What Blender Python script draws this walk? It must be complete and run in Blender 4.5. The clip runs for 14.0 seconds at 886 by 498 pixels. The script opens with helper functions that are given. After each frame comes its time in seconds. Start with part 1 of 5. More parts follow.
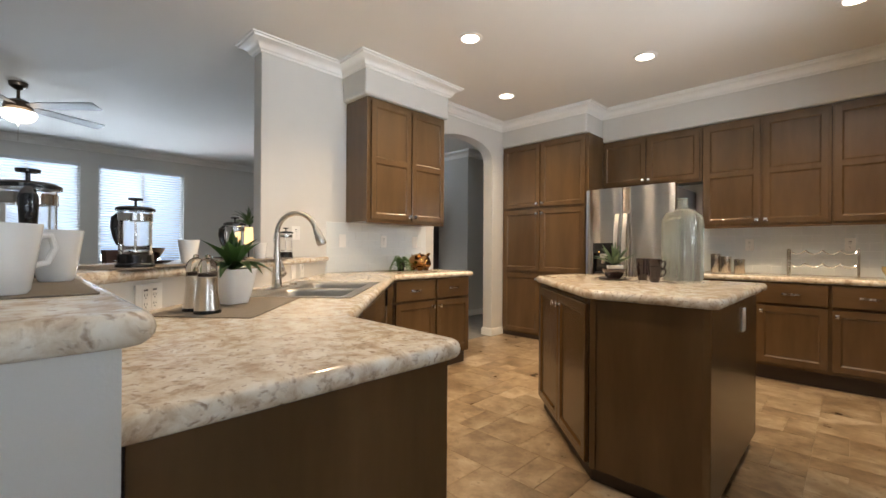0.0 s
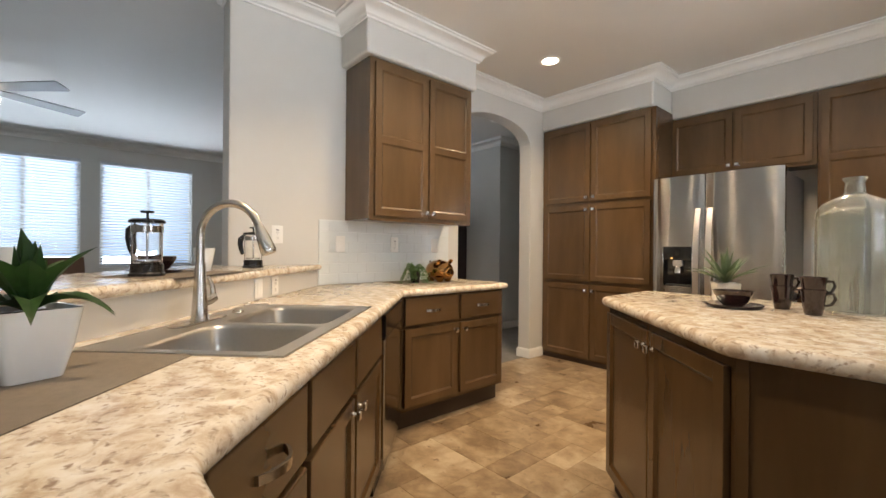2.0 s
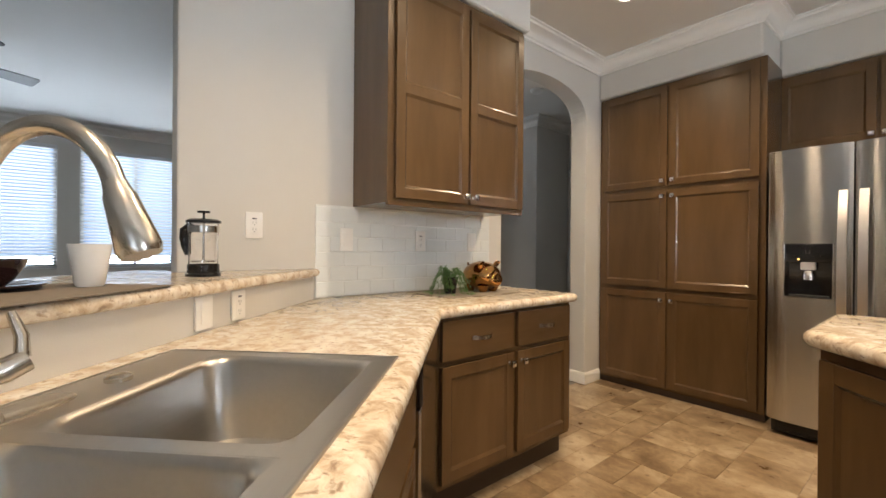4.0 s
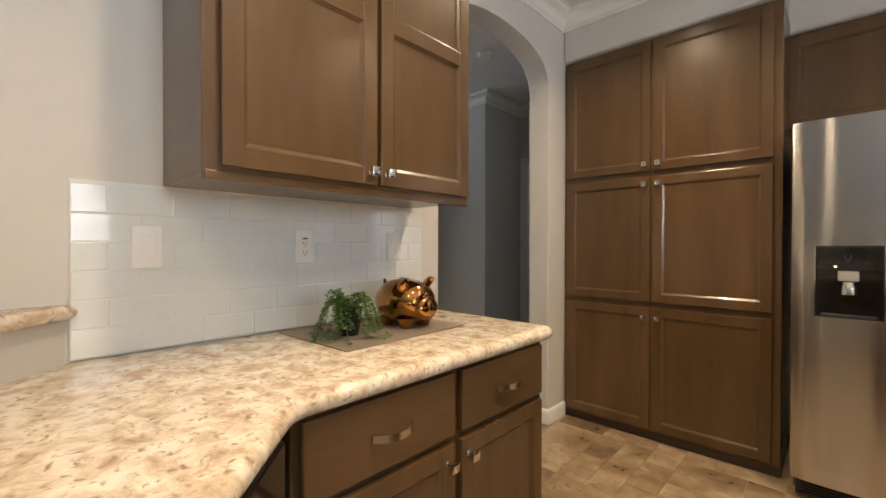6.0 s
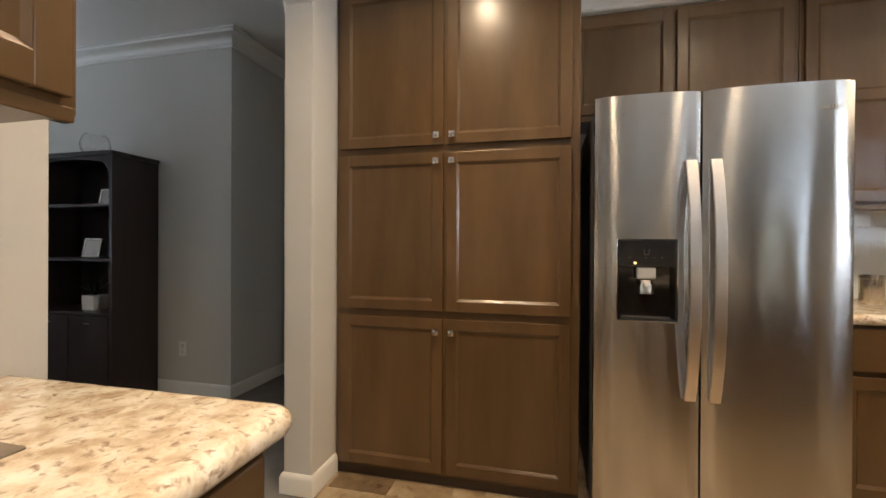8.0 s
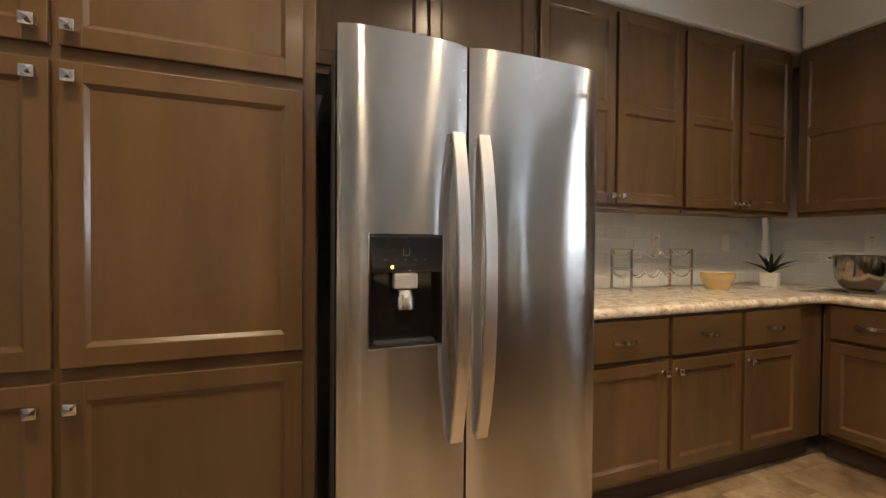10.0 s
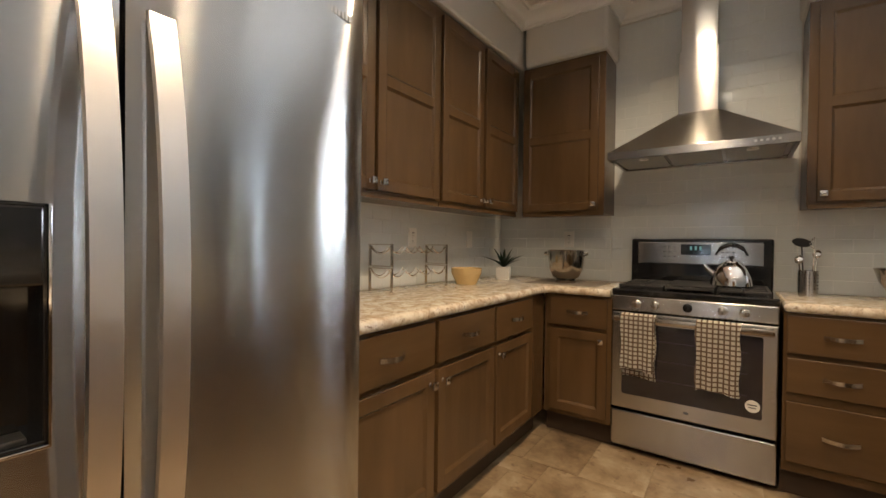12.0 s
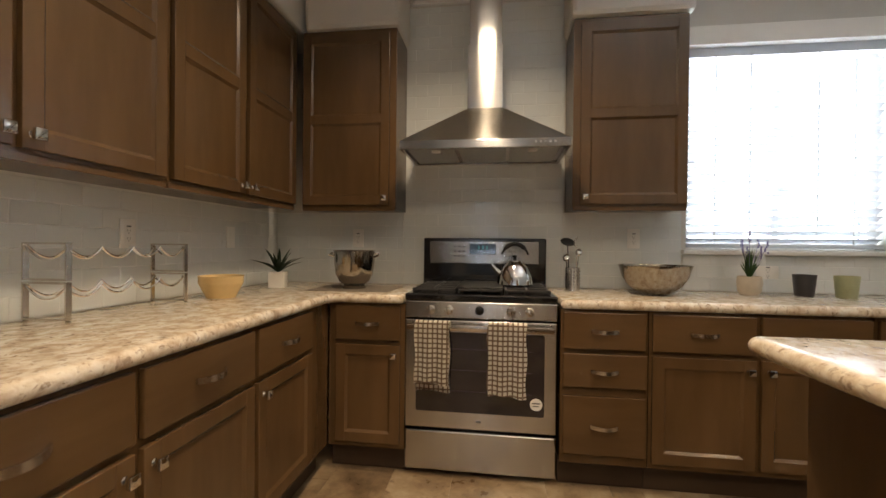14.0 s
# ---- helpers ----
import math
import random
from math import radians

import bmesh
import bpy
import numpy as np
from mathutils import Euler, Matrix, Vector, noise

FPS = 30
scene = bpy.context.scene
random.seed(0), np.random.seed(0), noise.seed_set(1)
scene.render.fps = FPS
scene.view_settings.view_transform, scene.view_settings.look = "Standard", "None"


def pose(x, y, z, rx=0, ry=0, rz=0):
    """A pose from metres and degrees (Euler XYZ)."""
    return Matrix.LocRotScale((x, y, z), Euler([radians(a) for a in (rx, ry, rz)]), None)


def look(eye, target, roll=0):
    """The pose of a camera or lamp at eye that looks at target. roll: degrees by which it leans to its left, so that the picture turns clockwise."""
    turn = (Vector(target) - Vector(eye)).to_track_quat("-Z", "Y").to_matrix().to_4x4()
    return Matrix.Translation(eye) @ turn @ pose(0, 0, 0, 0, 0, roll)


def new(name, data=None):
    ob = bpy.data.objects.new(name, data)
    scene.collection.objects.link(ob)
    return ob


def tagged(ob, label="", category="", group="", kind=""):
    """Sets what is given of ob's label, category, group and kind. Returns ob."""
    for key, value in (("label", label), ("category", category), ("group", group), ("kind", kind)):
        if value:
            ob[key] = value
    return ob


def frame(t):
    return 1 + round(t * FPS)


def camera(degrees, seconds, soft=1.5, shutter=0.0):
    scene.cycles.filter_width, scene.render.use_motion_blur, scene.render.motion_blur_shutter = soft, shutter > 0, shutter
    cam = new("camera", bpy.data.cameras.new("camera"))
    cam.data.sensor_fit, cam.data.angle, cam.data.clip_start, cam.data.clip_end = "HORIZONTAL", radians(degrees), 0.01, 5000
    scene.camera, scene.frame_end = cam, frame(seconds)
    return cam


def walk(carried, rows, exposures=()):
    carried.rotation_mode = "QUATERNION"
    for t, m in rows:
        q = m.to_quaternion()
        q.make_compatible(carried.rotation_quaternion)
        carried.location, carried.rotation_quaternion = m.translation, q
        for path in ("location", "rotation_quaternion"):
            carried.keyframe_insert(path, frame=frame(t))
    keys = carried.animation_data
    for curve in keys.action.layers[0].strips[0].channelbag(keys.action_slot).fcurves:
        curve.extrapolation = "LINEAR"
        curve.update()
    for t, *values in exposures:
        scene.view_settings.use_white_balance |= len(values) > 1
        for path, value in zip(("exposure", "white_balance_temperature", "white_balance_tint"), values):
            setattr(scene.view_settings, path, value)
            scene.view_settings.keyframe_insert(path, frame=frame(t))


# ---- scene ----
cam = camera(93.4, 14.0)
PATH = [
    (0, (0.368, -0.253, 1.136), (-1.036, 1.171, 1.136), 0.4),
    (0.5, (0.23, -0.051, 1.153), (-1.198, 1.349, 1.155), 0.4),
    (1, (0.087, 0.147, 1.17), (-1.365, 1.522, 1.169), 0.4),
    (1.5, (-0.064, 0.292, 1.169), (-1.541, 1.64, 1.168), 0.4),
    (2, (-0.234, 0.409, 1.174), (-1.739, 1.726, 1.175), 0.5),
    (2.5, (-0.435, 0.51, 1.167), (-1.965, 1.798, 1.166), 0.5),
    (3, (-0.652, 0.613, 1.17), (-2.193, 1.888, 1.166), 0.5),
    (3.2, (-0.745, 0.652, 1.164), (-2.287, 1.924, 1.159), 0.5),
    (5.5, (-1.436, 1.374, 1.197), (-2.929, 2.704, 1.19), 0.2),
    (6, (-1.608, 1.561, 1.21), (-2.978, 3.018, 1.193), 0.1),
    (6.5, (-1.706, 1.753, 1.199), (-2.878, 3.374, 1.182), 0.1),
    (7, (-1.806, 1.969, 1.191), (-2.762, 3.726, 1.178), 0.2),
    (7.5, (-1.885, 2.155, 1.174), (-2.617, 4.016, 1.176), 0.3),
    (8, (-1.962, 2.344, 1.174), (-2.436, 4.287, 1.167), 0.3),
    (8.2, (-1.981, 2.412, 1.171), (-2.338, 4.38, 1.164), 0.3),
    (10.3, (-1.876, 3.075, 1.19), (-0.989, 4.867, 1.147), 0.6),
    (10.5, (-1.856, 3.127, 1.189), (-0.859, 4.86, 1.144), 0.7),
    (11, (-1.796, 3.217, 1.179), (-0.545, 4.777, 1.144), 0.8),
    (11.5, (-1.703, 3.301, 1.165), (-0.24, 4.665, 1.139), 0.6),
    (12, (-1.605, 3.398, 1.163), (0.025, 4.557, 1.14), 0.7),
    (12.5, (-1.498, 3.463, 1.169), (0.264, 4.409, 1.148), 0.7),
    (13, (-1.371, 3.495, 1.163), (0.486, 4.236, 1.145), 0.7),
    (13.5, (-1.253, 3.526, 1.171), (0.68, 4.038, 1.152), 0.6),
    (14, (-1.16, 3.524, 1.161), (0.822, 3.789, 1.149), 0.6),
]
walk(cam, [(t, look(eye, aim, roll)) for t, eye, aim, roll in PATH], [(0, 0.34), (3, 0.2), (6, 0.09), (8, 0.12), (10.5, 0.08), (12.5, 0.12), (14, 0.08)])

# ---- world, daylight and lamps ----
world = bpy.data.worlds.new("world")
scene.world = world
world.use_nodes = True
wn = world.node_tree
sky = wn.nodes.new("ShaderNodeTexSky")
sky.sky_type, sky.sun_disc = 'NISHITA', False
sky.sun_elevation, sky.sun_rotation = radians(48), radians(100)
wn.links.new(sky.outputs[0], wn.nodes["Background"].inputs[0])
wn.nodes["Background"].inputs[1].default_value = 0.10
scene.view_settings.exposure = 0.0

H = 2.812           # ceiling height
AX = -3.02          # kitchen face of the wall with the arch
SX = 1.50           # kitchen face of the wall behind the range
FY = 5.02           # kitchen face of the wall behind the refrigerator
LX = -8.62          # living-room wall with the large windows
BACK = -3.2         # wall that closes the place behind the walk
# the last is an added, unseen lamp that brightens the sink counter
DOWNLIGHTS = [(-1.817, 2.255), (-0.932, 3.538), (-2.35, 3.475), (0.37, 3.63), (-1.45, 0.95)]
DOWN_W, WIN_W, KWIN_W, DWIN_W, FAN_W = 16.0, 95.0, 110.0, 42.0, 8.0


def area_lamp(name, m, sx, sy, watts, color, shape='RECTANGLE', spread=180):
    d = bpy.data.lights.new(name, 'AREA')
    d.shape, d.size, d.size_y, d.energy, d.color, d.spread = shape, sx, sy, watts, color, radians(spread)
    ob = new(name, d)
    ob.matrix_world = m
    return ob


for lx, ly in DOWNLIGHTS:
    area_lamp("downlight_lamp", pose(lx, ly, H - 0.012), 0.11, 0.11, DOWN_W, (1.0, 0.75, 0.48), 'DISK', 132)
# skylight standing in the openings, outside the blinds
WINDOWS = [(-0.82, 0.44), (0.66, 1.91), (3.40, 4.40)]
for wy0, wy1 in WINDOWS:
    area_lamp("window_skylight", look((LX - 1.5, (wy0 + wy1) / 2, 0.5), (LX, (wy0 + wy1) / 2, 1.8)), wy1 - wy0, 1.3, WIN_W, (0.72, 0.85, 1.0))
KWY0, KWY1, KWZ0, KWZ1 = 1.36, 2.42, 1.16, 2.36
area_lamp("window_skylight", pose(SX + 0.20, (KWY0 + KWY1) / 2, (KWZ0 + KWZ1) / 2, 0, 90, 0), KWZ1 - KWZ0, KWY1 - KWY0, KWIN_W, (0.86, 0.93, 1.0))
# dining window beside the start of the walk
DWY0, DWY1, DWZ0, DWZ1 = -1.75, -0.05, 0.75, 2.36
area_lamp("window_skylight", pose(SX + 0.20, (DWY0 + DWY1) / 2, (DWZ0 + DWZ1) / 2, 0, 90, 0), DWZ1 - DWZ0, DWY1 - DWY0, DWIN_W, (0.80, 0.90, 1.0))

# ---- materials ----
def mat(name, color, rough=0.5, metal=0.0, vary=0.12, scale=6.0, bump=0.0, bump_scale=80.0, rand=0.0, coat=0.0, stretch=(1, 1, 1), fine=0.5, spec=0.5):
    """A painted, metal or stained surface, varied at two scales."""
    m = bpy.data.materials.new(name)
    m.use_nodes = True
    n, l = m.node_tree.nodes, m.node_tree.links
    b = n["Principled BSDF"]
    co = n.new("ShaderNodeTexCoord")
    mp = n.new("ShaderNodeMapping")
    mp.inputs["Scale"].default_value = stretch
    l.new(co.outputs["Object"], mp.inputs[0])
    big, small = n.new("ShaderNodeTexNoise"), n.new("ShaderNodeTexNoise")
    big.inputs["Scale"].default_value, big.inputs["Detail"].default_value = scale, 3
    small.inputs["Scale"].default_value, small.inputs["Detail"].default_value = scale * 9, 4
    l.new(mp.outputs[0], big.inputs[0]); l.new(mp.outputs[0], small.inputs[0])
    add = n.new("ShaderNodeMath"); add.operation = 'MULTIPLY_ADD'
    l.new(small.outputs["Fac"], add.inputs[0]); add.inputs[1].default_value = fine
    l.new(big.outputs["Fac"], add.inputs[2])
    last = add.outputs[0]
    if rand:
        oi = n.new("ShaderNodeObjectInfo")
        a2 = n.new("ShaderNodeMath"); a2.operation = 'MULTIPLY_ADD'
        l.new(oi.outputs["Random"], a2.inputs[0]); a2.inputs[1].default_value = rand; l.new(last, a2.inputs[2])
        last = a2.outputs[0]
    mr = n.new("ShaderNodeMapRange")
    mr.inputs["From Min"].default_value, mr.inputs["From Max"].default_value = 0.35, 0.35 + 0.5 * (1 + fine) * 0.75 + rand
    l.new(last, mr.inputs[0])
    mix = n.new("ShaderNodeMix"); mix.data_type = 'RGBA'
    mix.inputs[6].default_value = tuple(c * (1 - vary) for c in color) + (1,)
    mix.inputs[7].default_value = tuple(min(1, c * (1 + vary)) for c in color) + (1,)
    l.new(mr.outputs[0], mix.inputs[0])
    l.new(mix.outputs[2], b.inputs["Base Color"])
    rr = n.new("ShaderNodeMapRange")
    rr.inputs["To Min"].default_value, rr.inputs["To Max"].default_value = max(0.02, rough * 0.85), min(1, rough * 1.15)
    l.new(small.outputs["Fac"], rr.inputs[0]); l.new(rr.outputs[0], b.inputs["Roughness"])
    b.inputs["Metallic"].default_value = metal
    b.inputs["Coat Weight"].default_value, b.inputs["Coat Roughness"].default_value = coat, 0.12
    b.inputs["Specular IOR Level"].default_value = spec
    if bump:
        bn, bp = n.new("ShaderNodeTexNoise"), n.new("ShaderNodeBump")
        bn.inputs["Scale"].default_value, bn.inputs["Detail"].default_value = bump_scale, 3
        bp.inputs["Strength"].default_value, bp.inputs["Distance"].default_value = bump, 0.004
        l.new(mp.outputs[0], bn.inputs[0]); l.new(bn.outputs["Fac"], bp.inputs["Height"]); l.new(bp.outputs[0], b.inputs["Normal"])
    return m


def ramp_mat(name, stops, scale, rough, detail=8, warp=0.6, spots=None, bump=0.0, rand=0.0, coat=0.0, stretch=(1, 1, 1)):
    """A stone-like surface: warped noise through a colour ramp, with darker flecks; rand shifts it piece by piece."""
    m = bpy.data.materials.new(name)
    m.use_nodes = True
    n, l = m.node_tree.nodes, m.node_tree.links
    b = n["Principled BSDF"]
    geo = n.new("ShaderNodeNewGeometry")
    vec = geo.outputs["Position"]
    mp = n.new("ShaderNodeMapping"); mp.inputs["Scale"].default_value = stretch
    l.new(vec, mp.inputs[0]); vec = mp.outputs[0]
    oi = n.new("ShaderNodeObjectInfo")
    if rand:
        sh = n.new("ShaderNodeVectorMath"); sh.operation = 'MULTIPLY_ADD'
        l.new(oi.outputs["Random"], sh.inputs[0]); sh.inputs[1].default_value = (17.0, 31.0, 7.0); l.new(vec, sh.inputs[2])
        vec = sh.outputs[0]
    wz = n.new("ShaderNodeTexNoise"); wz.inputs["Scale"].default_value, wz.inputs["Detail"].default_value = scale * 0.7, 4
    l.new(vec, wz.inputs[0])
    wv = n.new("ShaderNodeVectorMath"); wv.operation = 'MULTIPLY_ADD'
    l.new(wz.outputs["Color"], wv.inputs[0]); wv.inputs[1].default_value = (warp / scale,) * 3; l.new(vec, wv.inputs[2])
    t = n.new("ShaderNodeTexNoise"); t.inputs["Scale"].default_value, t.inputs["Detail"].default_value, t.inputs["Roughness"].default_value = scale, detail, 0.62
    l.new(wv.outputs[0], t.inputs[0])
    fac = t.outputs["Fac"]
    if rand:
        ra = n.new("ShaderNodeMath"); ra.operation = 'MULTIPLY_ADD'
        l.new(oi.outputs["Random"], ra.inputs[0]); ra.inputs[1].default_value = rand
        sb = n.new("ShaderNodeMath"); sb.operation = 'SUBTRACT'; l.new(fac, sb.inputs[0]); sb.inputs[1].default_value = rand / 2
        l.new(sb.outputs[0], ra.inputs[2]); fac = ra.outputs[0]
    cr = n.new("ShaderNodeValToRGB")
    el = cr.color_ramp.elements
    while len(el) < len(stops):
        el.new(0.5)
    for e, (p, c) in zip(el, stops):
        e.position, e.color = p, (*c, 1)
    l.new(fac, cr.inputs[0])
    col = cr.outputs[0]
    if spots:
        sscale, scolor, lo, hi = spots
        v = n.new("ShaderNodeTexNoise"); v.inputs["Scale"].default_value, v.inputs["Detail"].default_value = sscale, 5
        l.new(wv.outputs[0], v.inputs[0])
        smr = n.new("ShaderNodeMapRange"); smr.inputs["From Min"].default_value, smr.inputs["From Max"].default_value = lo, hi
        l.new(v.outputs["Fac"], smr.inputs[0])
        mx = n.new("ShaderNodeMix"); mx.data_type = 'RGBA'
        l.new(smr.outputs[0], mx.inputs[0]); l.new(col, mx.inputs[6]); mx.inputs[7].default_value = (*scolor, 1)
        col = mx.outputs[2]
    l.new(col, b.inputs["Base Color"])
    rr = n.new("ShaderNodeMapRange"); rr.inputs["To Min"].default_value, rr.inputs["To Max"].default_value = rough * 0.75, rough * 1.25
    l.new(t.outputs["Fac"], rr.inputs[0]); l.new(rr.outputs[0], b.inputs["Roughness"])
    b.inputs["Coat Weight"].default_value = coat
    if bump:
        bp = n.new("ShaderNodeBump"); bp.inputs["Strength"].default_value, bp.inputs["Distance"].default_value = bump, 0.003
        l.new(t.outputs["Fac"], bp.inputs["Height"]); l.new(bp.outputs[0], b.inputs["Normal"])
    return m


def glow(name, color, strength):
    m = bpy.data.materials.new(name)
    m.use_nodes = True
    b = m.node_tree.nodes["Principled BSDF"]
    b.inputs["Base Color"].default_value = (*color, 1)
    b.inputs["Emission Color"].default_value = (*color, 1)
    b.inputs["Emission Strength"].default_value = strength
    return m


def glass(name, color=(1, 1, 1), rough=0.0):
    m = bpy.data.materials.new(name)
    m.use_nodes = True
    b = m.node_tree.nodes["Principled BSDF"]
    b.inputs["Base Color"].default_value = (*color, 1)
    b.inputs["Transmission Weight"].default_value = 1.0
    b.inputs["Roughness"].default_value, b.inputs["IOR"].default_value = rough, 1.45
    return m


def brushed(name, color, rough, scale=(1, 1, 1), aniso=0.0, wavy=False):
    """Brushed steel: fine streaks along one way."""
    m = mat(name, color, rough, 1.0, 0.04, 3.0, stretch=scale, fine=0.8)
    b = m.node_tree.nodes["Principled BSDF"]
    b.inputs["Anisotropic"].default_value = aniso
    b.inputs["Anisotropic Rotation"].default_value = 0.25
    if wavy:
        n, l = m.node_tree.nodes, m.node_tree.links
        co, mp = n.new("ShaderNodeTexCoord"), n.new("ShaderNodeMapping")
        mp.inputs["Scale"].default_value = (4.0, 1.0, 0.9)
        wz, bp = n.new("ShaderNodeTexNoise"), n.new("ShaderNodeBump")
        wz.inputs["Scale"].default_value, wz.inputs["Detail"].default_value = 1.0, 1
        bp.inputs["Strength"].default_value, bp.inputs["Distance"].default_value = 0.35, 0.02
        l.new(co.outputs["Object"], mp.inputs[0]); l.new(mp.outputs[0], wz.inputs[0]); l.new(wz.outputs["Fac"], bp.inputs["Height"]); l.new(bp.outputs[0], b.inputs["Normal"])
    return m


WOOD = mat("stained_maple", (0.102, 0.058, 0.025), 0.26, 0, 0.28, 2.0, rand=0.2, stretch=(3, 3, 0.5), fine=0.18, coat=0.15)
WOOD_H = mat("stained_maple_across", (0.102, 0.058, 0.025), 0.26, 0, 0.28, 2.0, rand=0.2, stretch=(0.5, 3, 3), fine=0.18, coat=0.15)
for wood in (WOOD, WOOD_H):
    wb = wood.node_tree.nodes["Principled BSDF"].inputs["Roughness"]
    wood.node_tree.links.remove(wb.links[0])
    wb.default_value = 0.27
# toe-kick wood; the recess's shade is put into its darker colour
WOOD_SHADED = mat("shadowed_toe_kick", (0.045, 0.027, 0.016), 0.55, 0, 0.15, 4.0, stretch=(1, 6, 6))
PAINT = mat("wall_paint", (0.60, 0.585, 0.55), 0.62, 0, 0.025, 1.2, 0.10, 240.0)
CEIL = mat("ceiling_paint", (0.74, 0.72, 0.68), 0.75, 0, 0.02, 0.9, 0.12, 150.0)
TRIM = mat("white_trim_paint", (0.80, 0.79, 0.76), 0.38, 0, 0.02, 3.0)
TILE = mat("white_glazed_tile", (0.70, 0.735, 0.735), 0.05, 0, 0.03, 5.0, 0.05, 9.0, rand=0.25, coat=0.3)
GROUT = mat("pale_grout", (0.70, 0.72, 0.71), 0.8, 0, 0.05, 30.0)
STEEL = brushed("brushed_steel", (0.54, 0.535, 0.525), 0.175, (0.6, 0.6, 60), 1.0, True)
STEEL_FLAT = brushed("flat_brushed_steel", (0.54, 0.535, 0.525), 0.15, (0.6, 0.6, 60), 1.0)
STEEL_H = brushed("brushed_steel_across", (0.47, 0.465, 0.46), 0.22, (0.6, 40, 40), 0.95)
SINK = brushed("satin_sink_steel", (0.50, 0.48, 0.45), 0.30, (1, 30, 30))
NICKEL = mat("brushed_nickel", (0.62, 0.58, 0.52), 0.24, 1.0, 0.05, 20.0)
CHROME = mat("polished_chrome", (0.80, 0.79, 0.77), 0.07, 1.0, 0.02, 10.0)
BLACK = mat("black_plastic", (0.012, 0.012, 0.013), 0.22, 0, 0.2, 10.0)
BLACK_GLOSS = mat("black_enamel", (0.010, 0.010, 0.011), 0.06, 0, 0.1, 5.0, coat=0.5)
IRON = mat("cast_iron", (0.022, 0.022, 0.023), 0.5, 0, 0.2, 20.0, 0.2, 160.0)
WHITE_PL = mat("white_plastic", (0.80, 0.79, 0.76), 0.30, 0, 0.02, 10.0)
WHITE_CER = mat("white_ceramic", (0.80, 0.79, 0.76), 0.16, 0, 0.02, 6.0, coat=0.3)
GREYBODY = mat("fridge_side_paint", (0.10, 0.10, 0.11), 0.45, 0, 0.08, 6.0)
STONE = ramp_mat("stone_laminate", [(0.28, (0.38, 0.28, 0.20)), (0.39, (0.52, 0.41, 0.30)), (0.47, (0.62, 0.525, 0.41)), (0.55, (0.72, 0.65, 0.545)), (0.68, (0.80, 0.76, 0.69))],
                 19.0, 0.14, 10, 1.3, (64.0, (0.33, 0.245, 0.18), 0.55, 0.70), 0.02)
FLOORT = ramp_mat("travertine_floor", [(0.30, (0.12, 0.078, 0.045)), (0.44, (0.23, 0.16, 0.095)), (0.56, (0.33, 0.245, 0.155)), (0.70, (0.45, 0.365, 0.26))],
                  5.0, 0.30, 9, 0.9, (22.0, (0.19, 0.125, 0.075), 0.60, 0.72), 0.12, rand=0.13)
CARPET = mat("grey_carpet", (0.20, 0.19, 0.18), 0.95, 0, 0.15, 8.0, 0.8, 420.0)
RUNNER = mat("taupe_linen_mat", (0.175, 0.145, 0.115), 0.85, 0, 0.12, 60.0, 0.5, 500.0)
ESPRESSO = mat("espresso_wood", (0.022, 0.013, 0.012), 0.35, 0, 0.25, 3.0, stretch=(6, 6, 0.8))
LEATHER = mat("dark_brown_leather", (0.045, 0.022, 0.015), 0.38, 0, 0.2, 20.0, 0.25, 120.0)
BROWN_CER = mat("dark_brown_glaze", (0.020, 0.008, 0.008), 0.10, 0, 0.2, 6.0, coat=0.5)
LEAF = mat("leaf_green", (0.050, 0.120, 0.028), 0.45, 0, 0.45, 10.0, rand=0.4)
LEAF_PALE = mat("leaf_grey_green", (0.16, 0.22, 0.13), 0.5, 0, 0.35, 10.0, rand=0.4)
LEAF_DARK = mat("leaf_dark_green", (0.022, 0.045, 0.022), 0.45, 0, 0.4, 10.0)
GOLD = mat("copper_gold_glaze", (0.40, 0.19, 0.045), 0.07, 1.0, 0.15, 5.0, coat=0.5)
SOIL = mat("potting_soil", (0.03, 0.02, 0.014), 0.95, 0, 0.4, 60.0, 0.6, 200.0)
SLAT = mat("white_blind_slat", (0.62, 0.63, 0.64), 0.45, 0, 0.02, 4.0)
CLEAR = glass("clear_glass")
SMOKE = mat("grey_tinted_glass", (0.66, 0.70, 0.63), 0.07, 0, 0.06, 4.0, coat=0.5)
SMOKE.node_tree.nodes["Principled BSDF"].inputs["Transmission Weight"].default_value = 0.80
SATIN = mat("satin_steel", (0.34, 0.31, 0.27), 0.15, 1.0, 0.05, 20.0)
HANDLE = mat("pale_handle_metal", (0.78, 0.75, 0.73), 0.34, 1.0, 0.02, 2.0)
LAMP_ON = glow("lit_lens", (1.0, 0.86, 0.66), 9.0)
OUTSIDE = glow("hazy_daylight", (0.46, 0.60, 0.80), 0.32)
sn, sl = SLAT.node_tree.nodes, SLAT.node_tree.links
tr, smix = sn.new("ShaderNodeBsdfTranslucent"), sn.new("ShaderNodeMixShader")
tr.inputs[0].default_value = (0.50, 0.55, 0.62, 1)
smix.inputs[0].default_value = 0.14
sl.new(sn["Principled BSDF"].outputs[0], smix.inputs[1]); sl.new(tr.outputs[0], smix.inputs[2])
sl.new(smix.outputs[0], sn["Material Output"].inputs[0])

